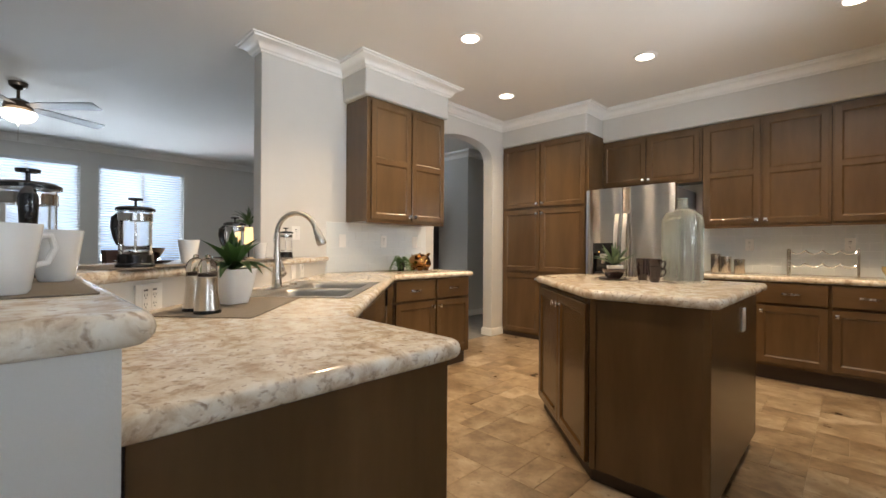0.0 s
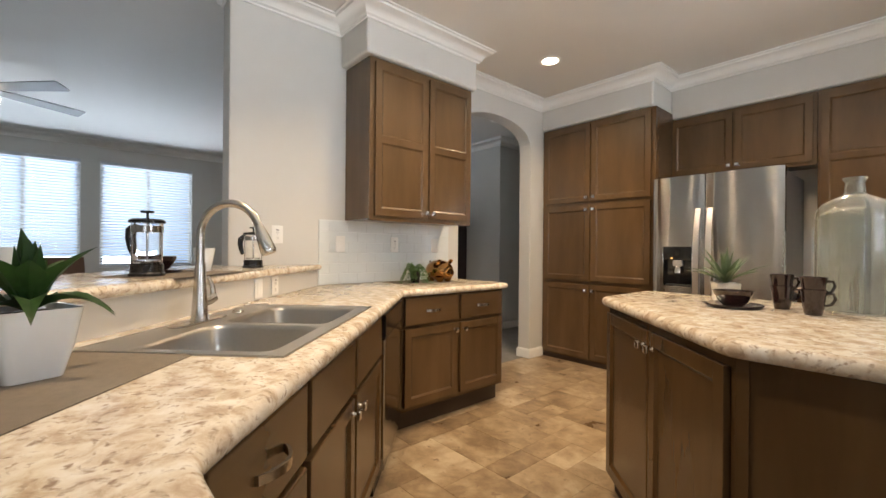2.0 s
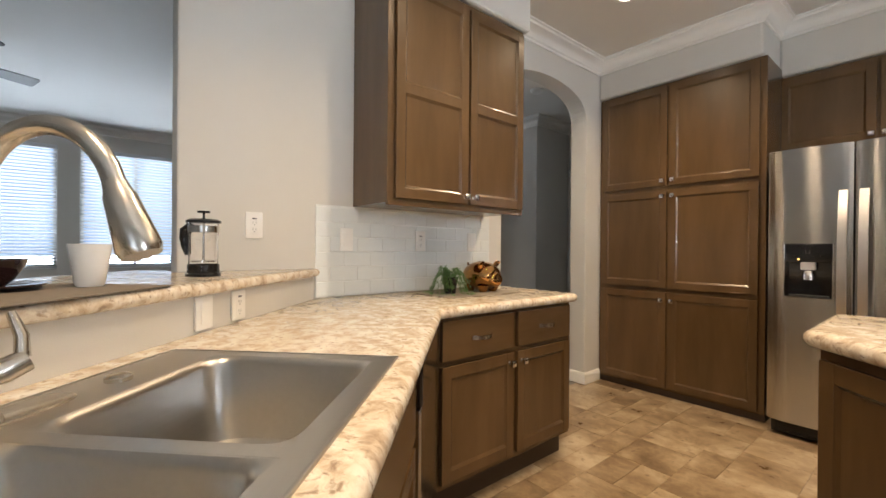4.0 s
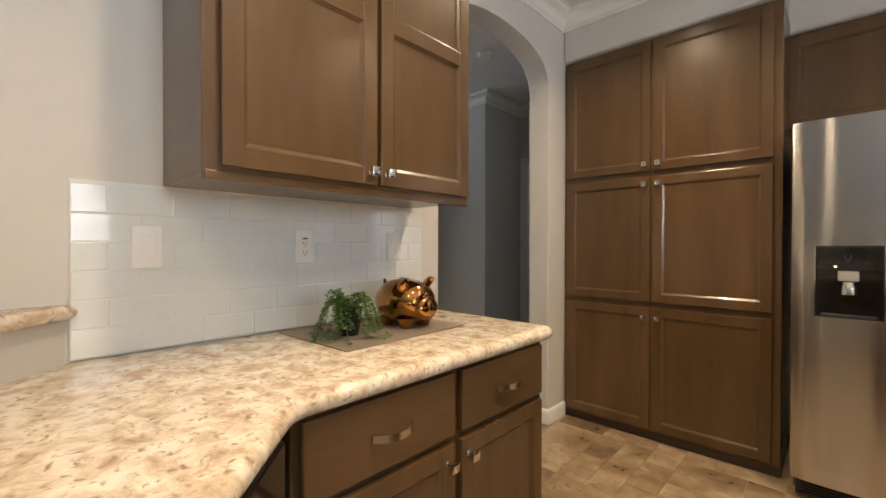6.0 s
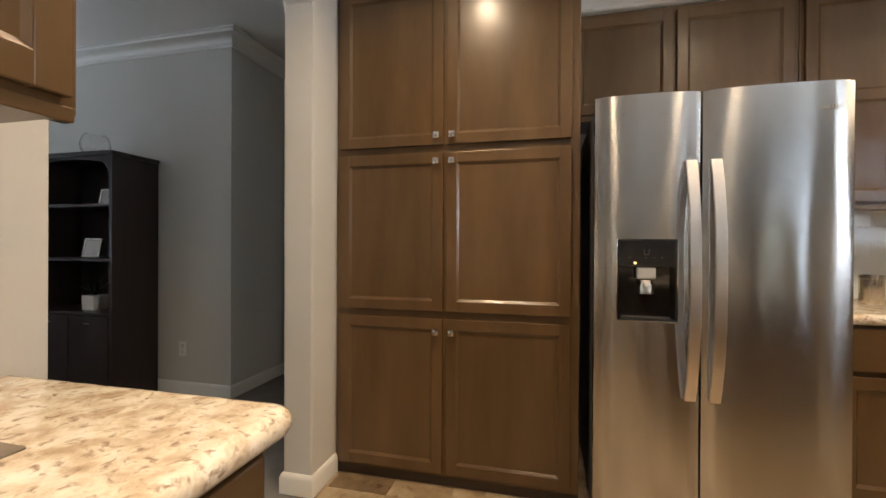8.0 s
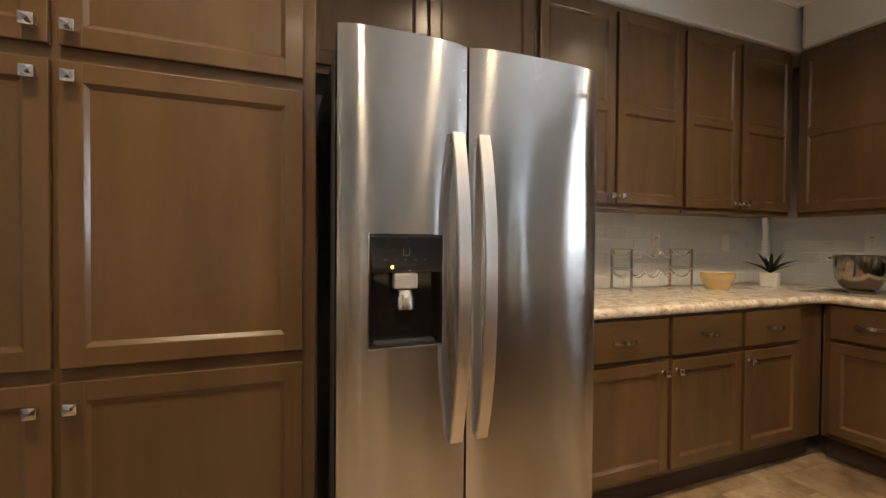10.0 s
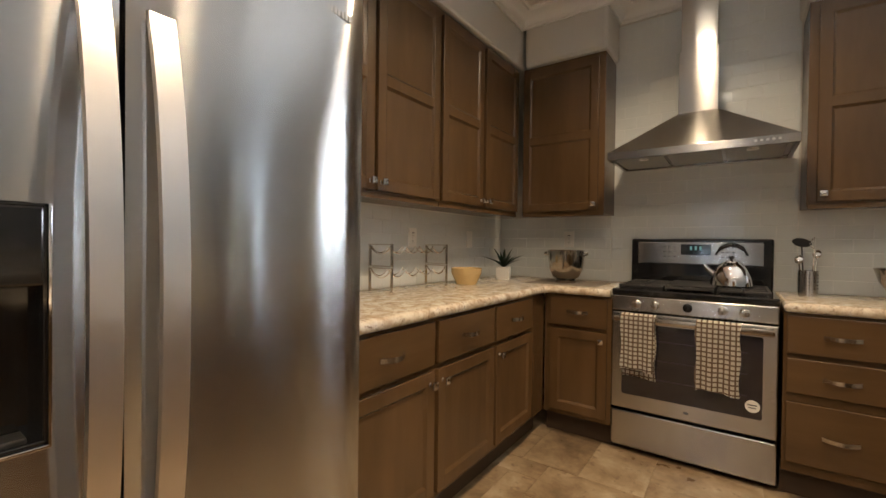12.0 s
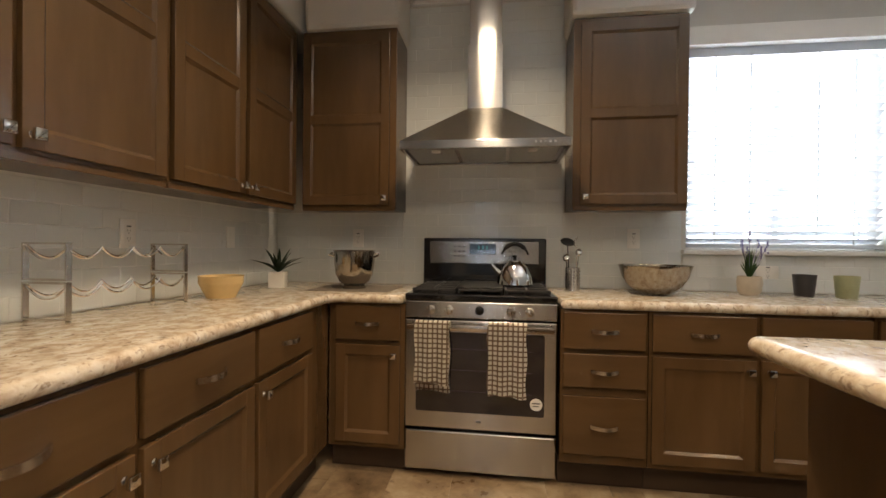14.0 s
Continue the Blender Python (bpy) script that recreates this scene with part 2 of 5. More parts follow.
# ---- modelling kit ----
def mesh_ob(name, bm, material, parent=None, m=None, smooth=False):
    """One mesh object from bm; m is its pose in its parent."""
    me = bpy.data.meshes.new(name)
    bmesh.ops.recalc_face_normals(bm, faces=bm.faces)
    bm.to_mesh(me)
    bm.free()
    for mt in (material if isinstance(material, (list, tuple)) else [material]):
        me.materials.append(mt)
    if smooth:
        me.shade_smooth()
        me.set_sharp_from_angle(angle=radians(38))
    ob = new(name, me)
    ob.parent = parent
    if m is not None:
        ob.matrix_basis = m
    return ob


def empty(name, m, label, category, group="", kind=""):
    ob = new(name)
    ob.empty_display_size = 0.05
    ob.matrix_basis = m
    return tagged(ob, label, category, group, kind)


def box(bm, x0, y0, z0, x1, y1, z1, bevel=0.0, seg=2):
    g = bmesh.ops.create_cube(bm, size=1.0, matrix=Matrix.LocRotScale(((x0 + x1) / 2, (y0 + y1) / 2, (z0 + z1) / 2), None, (abs(x1 - x0), abs(y1 - y0), abs(z1 - z0))))
    if bevel:
        edges = list({e for v in g["verts"] for e in v.link_edges})
        bmesh.ops.bevel(bm, geom=edges, offset=bevel, segments=seg, affect='EDGES', profile=0.5)
    return bm


def boxes(rows, bevel=0.0, seg=2):
    bm = bmesh.new()
    for r in rows:
        box(bm, *r, bevel=bevel, seg=seg)
    return bm


def prism(bm, pts, a, b, axis='z', bevel=0.0, seg=3):
    """A polygon pushed from a to b along an axis; bevel rounds the edges of its two ends."""
    def at(p, h):
        return {'z': (p[0], p[1], h), 'x': (h, p[0], p[1]), 'y': (p[0], h, p[1])}[axis]
    lo, hi = [bm.verts.new(at(p, a)) for p in pts], [bm.verts.new(at(p, b)) for p in pts]
    f1, f2 = bm.faces.new(lo), bm.faces.new(hi)
    for i in range(len(pts)):
        j = (i + 1) % len(pts)
        bm.faces.new((lo[i], lo[j], hi[j], hi[i]))
    if bevel:
        bmesh.ops.bevel(bm, geom=list(f1.edges) + list(f2.edges), offset=bevel, segments=seg, affect='EDGES', profile=0.5)
    return bm


def slab(pts, z0, z1, n=8):
    """A counter top: a polygon with a fully rounded edge."""
    q = [Vector(p) for p in pts]
    area = sum(a.x * b.y - b.x * a.y for a, b in zip(q, q[1:] + q[:1]))
    turn = 1 if area > 0 else -1
    rad, zm = (z1 - z0) / 2, (z0 + z1) / 2
    mitres = []
    for i, p in enumerate(q):
        d0, d1 = (p - q[i - 1]).normalized(), (q[(i + 1) % len(q)] - p).normalized()
        n0, n1 = Vector((-d0.y, d0.x)) * turn, Vector((-d1.y, d1.x)) * turn
        mitres.append((n0 + n1) / max(0.3, 1 + n0.dot(n1)))
    loops = []
    for k in range(n + 1):
        a = -math.pi / 2 + math.pi * k / n
        inset = rad * (1 - math.cos(a))
        loops.append([(p.x + m.x * inset, p.y + m.y * inset, zm + rad * math.sin(a)) for p, m in zip(q, mitres)])
    return loft(bmesh.new(), loops)


def fillet(pts, radii, n=5):
    """A polygon with rounded corners."""
    out = []
    for i, p in enumerate(pts):
        r = radii[i] if isinstance(radii, (list, tuple)) else radii
        p, a, b = Vector(p), Vector(pts[i - 1]), Vector(pts[(i + 1) % len(pts)])
        if r <= 0:
            out.append(tuple(p))
            continue
        u, v = (a - p).normalized(), (b - p).normalized()
        s, e = p + u * r, p + v * r
        for k in range(n + 1):
            t = k / n
            out.append(tuple((1 - t) ** 2 * s + 2 * t * (1 - t) * p + t * t * e))
    return out


def rrect(x0, y0, x1, y1, r, n=5):
    return fillet([(x0, y0), (x1, y0), (x1, y1), (x0, y1)], r, n)


def loft(bm, loops, cap0=True, cap1=True):
    """Skin over loops of equally many 3D points."""
    vs = [[bm.verts.new(p) for p in lp] for lp in loops]
    k = len(vs[0])
    for a, b in zip(vs, vs[1:]):
        for i in range(k):
            j = (i + 1) % k
            bm.faces.new((a[i], a[j], b[j], b[i]))
    if cap0:
        bm.faces.new(vs[0])
    if cap1:
        bm.faces.new(vs[-1])
    return bm


def lathe(bm, profile, seg=28, at=(0, 0, 0), squash=1.0):
    """A turned body from (radius, height) pairs."""
    loops = [[(at[0] + r * math.cos(2 * math.pi * i / seg), at[1] + squash * r * math.sin(2 * math.pi * i / seg), at[2] + z) for i in range(seg)] for r, z in profile]
    return loft(bm, loops, profile[0][0] > 1e-4, profile[-1][0] > 1e-4)


def tube(bm, pts, r, seg=10, radii=None):
    """A round bar along a line of points."""
    pts = [Vector(p) for p in pts]
    loops, side = [], None
    for i, p in enumerate(pts):
        d = (pts[min(i + 1, len(pts) - 1)] - pts[max(i - 1, 0)]).normalized()
        if side is None:
            side = d.cross(Vector((0, 0, 1)) if abs(d.z) < 0.9 else Vector((1, 0, 0))).normalized()
        side = (side - d * side.dot(d)).normalized()
        up = d.cross(side)
        rr = radii[i] if radii else r
        loops.append([p + (side * math.cos(2 * math.pi * k / seg) + up * math.sin(2 * math.pi * k / seg)) * rr for k in range(seg)])
    return loft(bm, loops)


def cut(ob, cutter_bm):
    """Take the cutter's volume out of ob."""
    c = mesh_ob("cutter", cutter_bm, WOOD)
    c.parent = ob.parent
    bpy.context.view_layer.update()
    md = ob.modifiers.new("cut", 'BOOLEAN')
    md.object, md.operation, md.solver = c, 'DIFFERENCE', 'EXACT'
    me = bpy.data.meshes.new_from_object(ob.evaluated_get(bpy.context.evaluated_depsgraph_get()))
    ob.modifiers.clear()
    ob.data = me
    bpy.data.objects.remove(c)


def words(text, size, m, material, parent, name="lettering"):
    """Raised letters as a mesh."""
    cu = bpy.data.curves.new(name, 'FONT')
    cu.body, cu.size, cu.extrude, cu.align_x, cu.align_y = text, size, 0.0006, 'CENTER', 'CENTER'
    tmp = new(name, cu)
    me = bpy.data.meshes.new_from_object(tmp.evaluated_get(bpy.context.evaluated_depsgraph_get()))
    bpy.data.objects.remove(tmp)
    me.materials.append(material)
    ob = new(name, me)
    ob.parent, ob.matrix_basis = parent, m
    return ob


# ---- cabinets: built facing local -y, width along x ----
def knob(parent, x, z, y):
    bm = bmesh.new()
    lathe(bm, [(0.010, 0.0), (0.0075, 0.004), (0.0065, 0.015)], 12)
    prism(bm, rrect(-0.0155, -0.0155, 0.0155, 0.0155, 0.004, 3), 0.014, 0.030, 'z', 0.004, 2)
    return mesh_ob("handle", bm, CHROME, parent, pose(x, y, z, 90, 0, 0), True)


def pull(parent, x, z, y, w=0.125):
    bm = bmesh.new()
    n = 9
    loops = []
    for i in range(n):
        t = i / (n - 1) * 2 - 1
        dy = -0.030 * (1 - t * t) - 0.004
        px = t * w / 2
        loops.append([(px, dy - 0.004, -0.009), (px, dy + 0.004, -0.009), (px, dy + 0.004, 0.009), (px, dy - 0.004, 0.009)])
    loft(bm, loops)
    return mesh_ob("handle", bm, NICKEL, parent, pose(x, y, z), True)


def shaker(parent, x0, z0, x1, z1, y, knob_at=None, mid=False, name="door", rail=0.052):
    """A framed door with a recessed panel and, with mid, a middle rail; its back lies on the plane y."""
    t, p = 0.020, 0.009
    bm = bmesh.new()
    b = 0.0025
    box(bm, x0, y - t, z0, x0 + rail, y, z1, b)
    box(bm, x1 - rail, y - t, z0, x1, y, z1, b)
    box(bm, x0 + rail - 0.002, y - t + 0.0006, z0, x1 - rail + 0.002, y, z0 + rail, b)
    box(bm, x0 + rail - 0.002, y - t + 0.0006, z1 - rail, x1 - rail + 0.002, y, z1, b)
    spans = [(z0 + rail, z1 - rail)]
    if mid:
        zm = (z0 + z1) / 2
        box(bm, x0 + rail - 0.002, y - t + 0.0006, zm - rail / 2, x1 - rail + 0.002, y, zm + rail / 2, b)
        spans = [(z0 + rail, zm - rail / 2), (zm + rail / 2, z1 - rail)]
    for a, c in spans:
        box(bm, x0 + rail - 0.004, y - p, a - 0.004, x1 - rail + 0.004, y - 0.003, c + 0.004)
        # sloped inner edge of the frame, down to the panel
        k = 0.011
        u0, u1 = x0 + rail - 0.001, x1 - rail + 0.001
        loft(bm, [[(u0, y - t + 0.0022, a - 0.001), (u1, y - t + 0.0022, a - 0.001), (u1, y - t + 0.0022, c + 0.001), (u0, y - t + 0.0022, c + 0.001)],
                  [(u0 + k, y - p - 0.0004, a + k), (u1 - k, y - p - 0.0004, a + k), (u1 - k, y - p - 0.0004, c - k), (u0 + k, y - p - 0.0004, c - k)]], False, False)
    ob = mesh_ob(name, bm, WOOD, parent)
    if knob_at:
        knob(ob, knob_at[0], knob_at[1], y - t)
    return ob


def drawer(parent, x0, z0, x1, z1, y, handle=True):
    ob = mesh_ob("drawer", boxes([(x0, y - 0.020, z0, x1, y, z1)], 0.004), WOOD_H, parent)
    if handle:
        pull(ob, (x0 + x1) / 2, (z0 + z1) / 2, y - 0.020)
    return ob


def base_cabinet(m, w, d, columns, label, group="kitchen base cabinets", top=0.868, gap=0.012):
    """columns: (x0, x1, kind, knob side); kinds: door, sink (a false front over a door), drawers."""
    ob = empty("base_cabinet", m, label, "cabinet", group)
    mesh_ob("body", boxes([(0, 0.0, 0.13, w, d, top)], 0.002), WOOD, ob)
    mesh_ob("toe_kick", boxes([(0.0, 0.06, 0.0, w, d, 0.129)]), WOOD_SHADED, ob)
    for x0, x1, kind, side in columns:
        a, b = x0 + gap, x1 - gap
        if kind in ("door", "sink"):
            drawer(ob, a, 0.682, b, top - 0.012, -0.001, kind == "door")
            kx = b - 0.03 if side == "r" else a + 0.03
            shaker(ob, a, 0.16, b, 0.660, -0.001, (kx, 0.612))
        elif kind == "drawers":
            for z0, z1 in ((0.682, 0.856), (0.500, 0.660), (0.180, 0.458)):
                drawer(ob, a, z0, b, z1, -0.001)
    return ob


def wall_cabinet(m, w, d, z0, z1, doors, label, mid=True, group="kitchen wall cabinets"):
    ob = empty("wall_cabinet", m, label, "cabinet", group)
    mesh_ob("body", boxes([(0, 0, z0, w, d, z1)], 0.002), WOOD, ob)
    mesh_ob("light_rail", boxes([(0.004, -0.004, z0 - 0.012, w - 0.004, 0.02, z0 + 0.012)], 0.003), WOOD_H, ob)
    for a, b, side in doors:
        kx = b - 0.032 if side == "r" else a + 0.032
        shaker(ob, a + 0.008, z0 + 0.022, b - 0.008, z1 - 0.03, -0.001, (kx, z0 + 0.06), mid)
    return ob

# ---- structure ----
CH = 0.915          # counter height
S2 = math.sqrt(0.5)


def structure(name, bm, material, label, category, smooth=False):
    return tagged(mesh_ob(name, bm, material, None, None, smooth), label, category, kind="structure")


structure("floor", boxes([(-3.09, BACK, -0.10, SX + 0.2, FY + 0.2, -0.004)]), FLOORT, "beige and brown stone-look tile kitchen floor", "floor")
structure("floor_living", boxes([(LX - 0.2, BACK, -0.10, -3.092, 7.2, -0.006)]), CARPET, "grey carpet in the living room and hall", "carpet")
structure("ceiling", boxes([(LX - 0.2, BACK - 0.2, H, SX + 0.2, 7.3, H + 0.12)]), CEIL, "smooth off-white painted flat ceiling", "ceiling")

# wall with the arched opening: profile in y and z
A0, A1, SPRING, RISE = 3.03, 4.10, 2.27, 0.25
prof = [(1.10, 0), (A0, 0), (A0, SPRING)]
for i in range(1, 24):
    a = math.pi * (1 - i / 24)
    prof.append(((A0 + A1) / 2 + (A1 - A0) / 2 * math.cos(a), SPRING + RISE * math.sin(a) ** 0.8))
prof += [(A1, SPRING), (A1, 0), (FY + 0.15, 0), (FY + 0.15, H), (1.10, H)]
wall_arch = structure("wall_arch", prism(bmesh.new(), prof, AX - 0.15, AX, 'x', 0.008, 2), PAINT, "warm white painted wall with an arched opening", "wall")
wall_fridge = structure("wall_fridge", boxes([(AX, FY, 0, SX, FY + 0.15, H)]), PAINT, "warm white painted wall behind the refrigerator", "wall")
wall_range = structure("wall_range", boxes([(SX, BACK, 0, SX + 0.15, DWY0, H), (SX, DWY1, 0, SX + 0.15, KWY0, H), (SX, DWY0, 0, SX + 0.15, DWY1, DWZ0), (SX, DWY0, DWZ1, SX + 0.15, DWY1, H), (SX, KWY1, 0, SX + 0.15, FY + 0.15, H),
                       (SX, KWY0, 0, SX + 0.15, KWY1, KWZ0), (SX, KWY0, KWZ1, SX + 0.15, KWY1, H)]), PAINT, "warm white painted wall behind the range with two windows", "wall")
structure("wall_back", boxes([(LX - 0.15, BACK - 0.15, 0, SX + 0.15, BACK, H)]), PAINT, "plain painted wall behind the walk", "wall")
lw = [(LX - 0.15, BACK, 0, LX, WINDOWS[0][0], H), (LX - 0.15, WINDOWS[0][1], 0, LX, WINDOWS[1][0], H), (LX - 0.15, WINDOWS[1][1], 0, LX, WINDOWS[2][0], H), (LX - 0.15, WINDOWS[2][1], 0, LX, 5.08, H)]
for a, b in WINDOWS:
    lw += [(LX - 0.15, a, 0, LX, b, 0.84), (LX - 0.15, a, 2.50, LX, b, H)]
structure("wall_living", boxes(lw), PAINT, "grey painted living-room wall with three large windows", "wall")
structure("wall_hall", prism(bmesh.new(), [(LX - 0.15, 5.08), (-4.31, 5.08), (-4.31, 5.75), (-3.17, 5.75), (-3.17, 5.95), (-4.46, 5.95), (-4.46, 5.23), (LX - 0.15, 5.23)], 0, H, 'z', 0.006, 2),
          PAINT, "grey painted hall wall with an outside corner", "wall")
structure("wall_hall_side", boxes([(AX - 0.15, FY + 0.15, 0, AX, 5.95, H)]), PAINT, "short painted wall closing the hall", "wall")

# soffits above the cabinets
structure("soffit_arch", boxes([(AX, 1.845, 2.485, -2.655, 2.885, H)], 0.018), PAINT, "painted boxed soffit over the wall cabinet", "soffit")
structure("soffit_pantry", boxes([(AX, 4.30, 2.495, -1.825, FY, H)], 0.018), PAINT, "painted boxed soffit over the pantry", "soffit")
structure("soffit_fridge", boxes([(-1.825, 4.708, 2.44, SX, FY, H)], 0.018), PAINT, "painted boxed soffit over the refrigerator wall cabinets", "soffit")
structure("soffit_range", boxes([(1.195, 4.105, 2.435, SX, 4.69, H)], 0.03), PAINT, "painted boxed soffit over the corner cabinet", "soffit")
structure("soffit_window", boxes([(1.195, 2.50, 2.425, SX, 3.145, H)], 0.03), PAINT, "painted boxed soffit beside the window", "soffit")

# moulding swept along a line; the room lies to the left of the way
CROWN = [(0.0, -0.104), (0.012, -0.104), (0.014, -0.092), (0.028, -0.084), (0.036, -0.064), (0.060, -0.040), (0.092, -0.027), (0.098, -0.014), (0.112, -0.011), (0.112, -0.001), (0.0, -0.001)]
BASE = [(0.0, 0.0), (0.014, 0.0), (0.014, 0.075), (0.009, 0.092), (0.0, 0.10)]


def sweep(name, path, shape, z, label, material=None, closed=False, category="moulding"):
    bm = bmesh.new()
    n = len(path)
    loops = []
    for i, p in enumerate(path):
        p = Vector(p)
        d0 = (p - Vector(path[i - 1])).normalized() if i or closed else None
        d1 = (Vector(path[(i + 1) % n]) - p).normalized() if i < n - 1 or closed else None
        d0, d1 = d0 or d1, d1 or d0
        n0, n1 = Vector((-d0.y, d0.x)), Vector((-d1.y, d1.x))
        mitre = (n0 + n1) / max(0.2, 1 + n0.dot(n1))
        loops.append([(p.x + mitre.x * a, p.y + mitre.y * a, z + h) for a, h in shape])
    if closed:
        loops.append(loops[0])
    loft(bm, loops, not closed, not closed)
    return structure(name, bm, material or TRIM, label, category, True)


sweep("crown_molding", [(SX, BACK), (SX, 2.50), (1.195, 2.50), (1.195, 3.145), (SX, 3.145), (SX, 4.105), (1.195, 4.105), (1.195, 4.708), (-1.825, 4.708), (-1.825, 4.30), (AX, 4.30),
                        (AX, 2.885), (-2.655, 2.885), (-2.655, 1.845), (AX, 1.845), (AX, 1.10), (AX - 0.15, 1.10), (AX - 0.15, 5.75), (-4.31, 5.75), (-4.31, 5.08), (LX, 5.08), (LX, BACK)],
      CROWN, H, "white painted crown moulding round the ceiling")
sweep("baseboard", [(AX, 4.33), (AX, A1), (AX - 0.15, A1), (AX - 0.15, 5.75), (-4.31, 5.75), (-4.31, 5.08), (LX, 5.08), (LX, BACK)], BASE, 0, "white painted baseboard along arch jamb and hall", category="baseboard")
sweep("baseboard_range", [(SX, BACK), (SX, 0.6)], BASE, 0, "white painted baseboard under the window wall", category="baseboard")


def casing(x, z1):
    """A door casing on the hall's end wall, facing the kitchen."""
    bm = boxes([(x - 0.42, 5.73, 0, x - 0.35, 5.75, z1), (x + 0.35, 5.73, 0, x + 0.42, 5.75, z1), (x - 0.42, 5.728, z1 - 0.07, x + 0.42, 5.75, z1)], 0.003)
    structure("door_trim", bm, TRIM, "white painted door casing at the hall's end", "trim")
    d = empty("door_1", pose(x, 5.745, 0), "white panelled hall door, closed", "door", kind="structure")
    mesh_ob("leaf", boxes([(-0.35, -0.005, 0.01, 0.35, 0.0, z1 - 0.07)]), TRIM, d)
    for z0, zz in ((0.15, 0.85), (1.0, 1.85)):
        for xx in (-0.28, 0.04):
            mesh_ob("panel", boxes([(xx, -0.011, z0, xx + 0.24, -0.004, zz)], 0.004), TRIM, d)


casing(-3.87, 2.22)


# windows with slatted blinds, built facing local -y
def window(name, m, w, h, slats_tilt, label, frame_w=0.045):
    ob = empty(name, m, label, "window", kind="structure")
    mesh_ob("frame", boxes([(-w / 2, 0.05, 0, -w / 2 + frame_w, 0.10, h), (w / 2 - frame_w, 0.05, 0, w / 2, 0.10, h), (-w / 2, 0.05, 0, w / 2, 0.10, frame_w),
                            (-w / 2, 0.05, h - frame_w, w / 2, 0.10, h), (-0.02, 0.055, 0, 0.02, 0.095, h)], 0.003), TRIM, ob)
    pane = mesh_ob("pane", boxes([(-w / 2 + 0.02, 0.072, 0.02, w / 2 - 0.02, 0.076, h - 0.02)]), CLEAR, ob)
    pane.visible_shadow = False
    mesh_ob("headrail", boxes([(-w / 2 + 0.004, -0.012, h - 0.06, w / 2 - 0.004, 0.03, h - 0.004)], 0.004), SLAT, ob)
    mesh_ob("bottom_rail", boxes([(-w / 2 + 0.006, -0.010, 0.012, w / 2 - 0.006, 0.03, 0.032)], 0.004), SLAT, ob)
    for x in (-w / 2 + 0.16, -w * 0.17, w * 0.17, w / 2 - 0.16):
        mesh_ob("ladder_cord", boxes([(x - 0.002, -0.014, 0.03, x + 0.002, -0.011, h - 0.05)]), SLAT, ob)
    n = int((h - 0.10) / 0.043)
    bm = bmesh.new()
    loft(bm, [[(sx * (w / 2 - 0.008), -0.024 + 0.048 * k / 4, 0.004 * math.sin(math.pi * k / 4)) for k in range(5)] + [(sx * (w / 2 - 0.008), 0.024 - 0.048 * k / 4, 0.004 * math.sin(math.pi * k / 4) - 0.0022) for k in range(5)] for sx in (-1, 1)])
    first = mesh_ob("slat", bm, SLAT, ob, pose(0, 0.008, 0.055, slats_tilt, 0, 0), True)
    for i in range(1, n):
        s = new("slat", first.data)
        s.parent, s.matrix_basis = ob, pose(0, 0.008, 0.055 + i * 0.043, slats_tilt + random.uniform(-1.5, 1.5), 0, 0)
    return ob


for k, (a, b) in enumerate(WINDOWS):
    window("window_%d" % (k + 1), pose(LX + 0.0, (a + b) / 2, 0.84, 0, 0, 90), b - a, 1.66, -28, "large living-room window with white slatted blinds, half closed")
window("window_4", pose(SX + 0.02, (KWY0 + KWY1) / 2, KWZ0, 0, 0, -90), KWY1 - KWY0, KWZ1 - KWZ0, -32, "kitchen window with bright white slatted blinds, half closed")
window("window_5", pose(SX + 0.02, (DWY0 + DWY1) / 2, DWZ0, 0, 0, -90), DWY1 - DWY0, DWZ1 - DWZ0, -32, "dining window with white slatted blinds, half closed")
structure("window_sill", boxes([(SX - 0.045, KWY0 - 0.03, KWZ0 - 0.03, SX + 0.10, KWY1 + 0.03, KWZ0 - 0.002)], 0.006), TRIM, "white painted kitchen window sill", "window sill")
structure("valance", boxes([(SX - 0.05, KWY0 - 0.07, KWZ1 - 0.01, SX + 0.0, KWY1 + 0.07, KWZ1 + 0.10)], 0.006), TRIM, "white painted valance over the kitchen window blinds", "valance")
structure("backdrop", boxes([(LX - 4.0, -9, -0.5, LX - 3.98, 9, 5), (SX + 1.0, -4, -0.5, SX + 1.02, 5, 4)]), OUTSIDE, "pale hazy daylight outside the windows", "backdrop")

# half wall behind the sink, and its raised ledge
half = [(-0.23, -0.17), (-1.175, -0.17), (-2.92, 1.575), (-3.02, 1.675), (-3.02, 1.47), (-1.233, -0.31), (-0.23, -0.31)]
half_wall = structure("half_wall", prism(bmesh.new(), half, 0, 1.022, 'z', 0.004, 2), PAINT, "painted half wall behind the sink counter", "half wall")
LEDGE = 1.062
ledge = fillet([(-0.195, -0.135), (-1.16, -0.135), (-2.99, 1.695), (-3.012, 1.66), (-3.012, 1.095), (-3.20, 1.095), (-3.20, 0.95), (-1.335, -0.60), (-0.195, -0.60)], [0.05, 0, 0, 0, 0, 0, 0.03, 0, 0.05])
structure("ledge", slab(ledge, LEDGE - 0.04, LEDGE), STONE, "cream and brown stone-look raised bar ledge", "bar ledge", True)

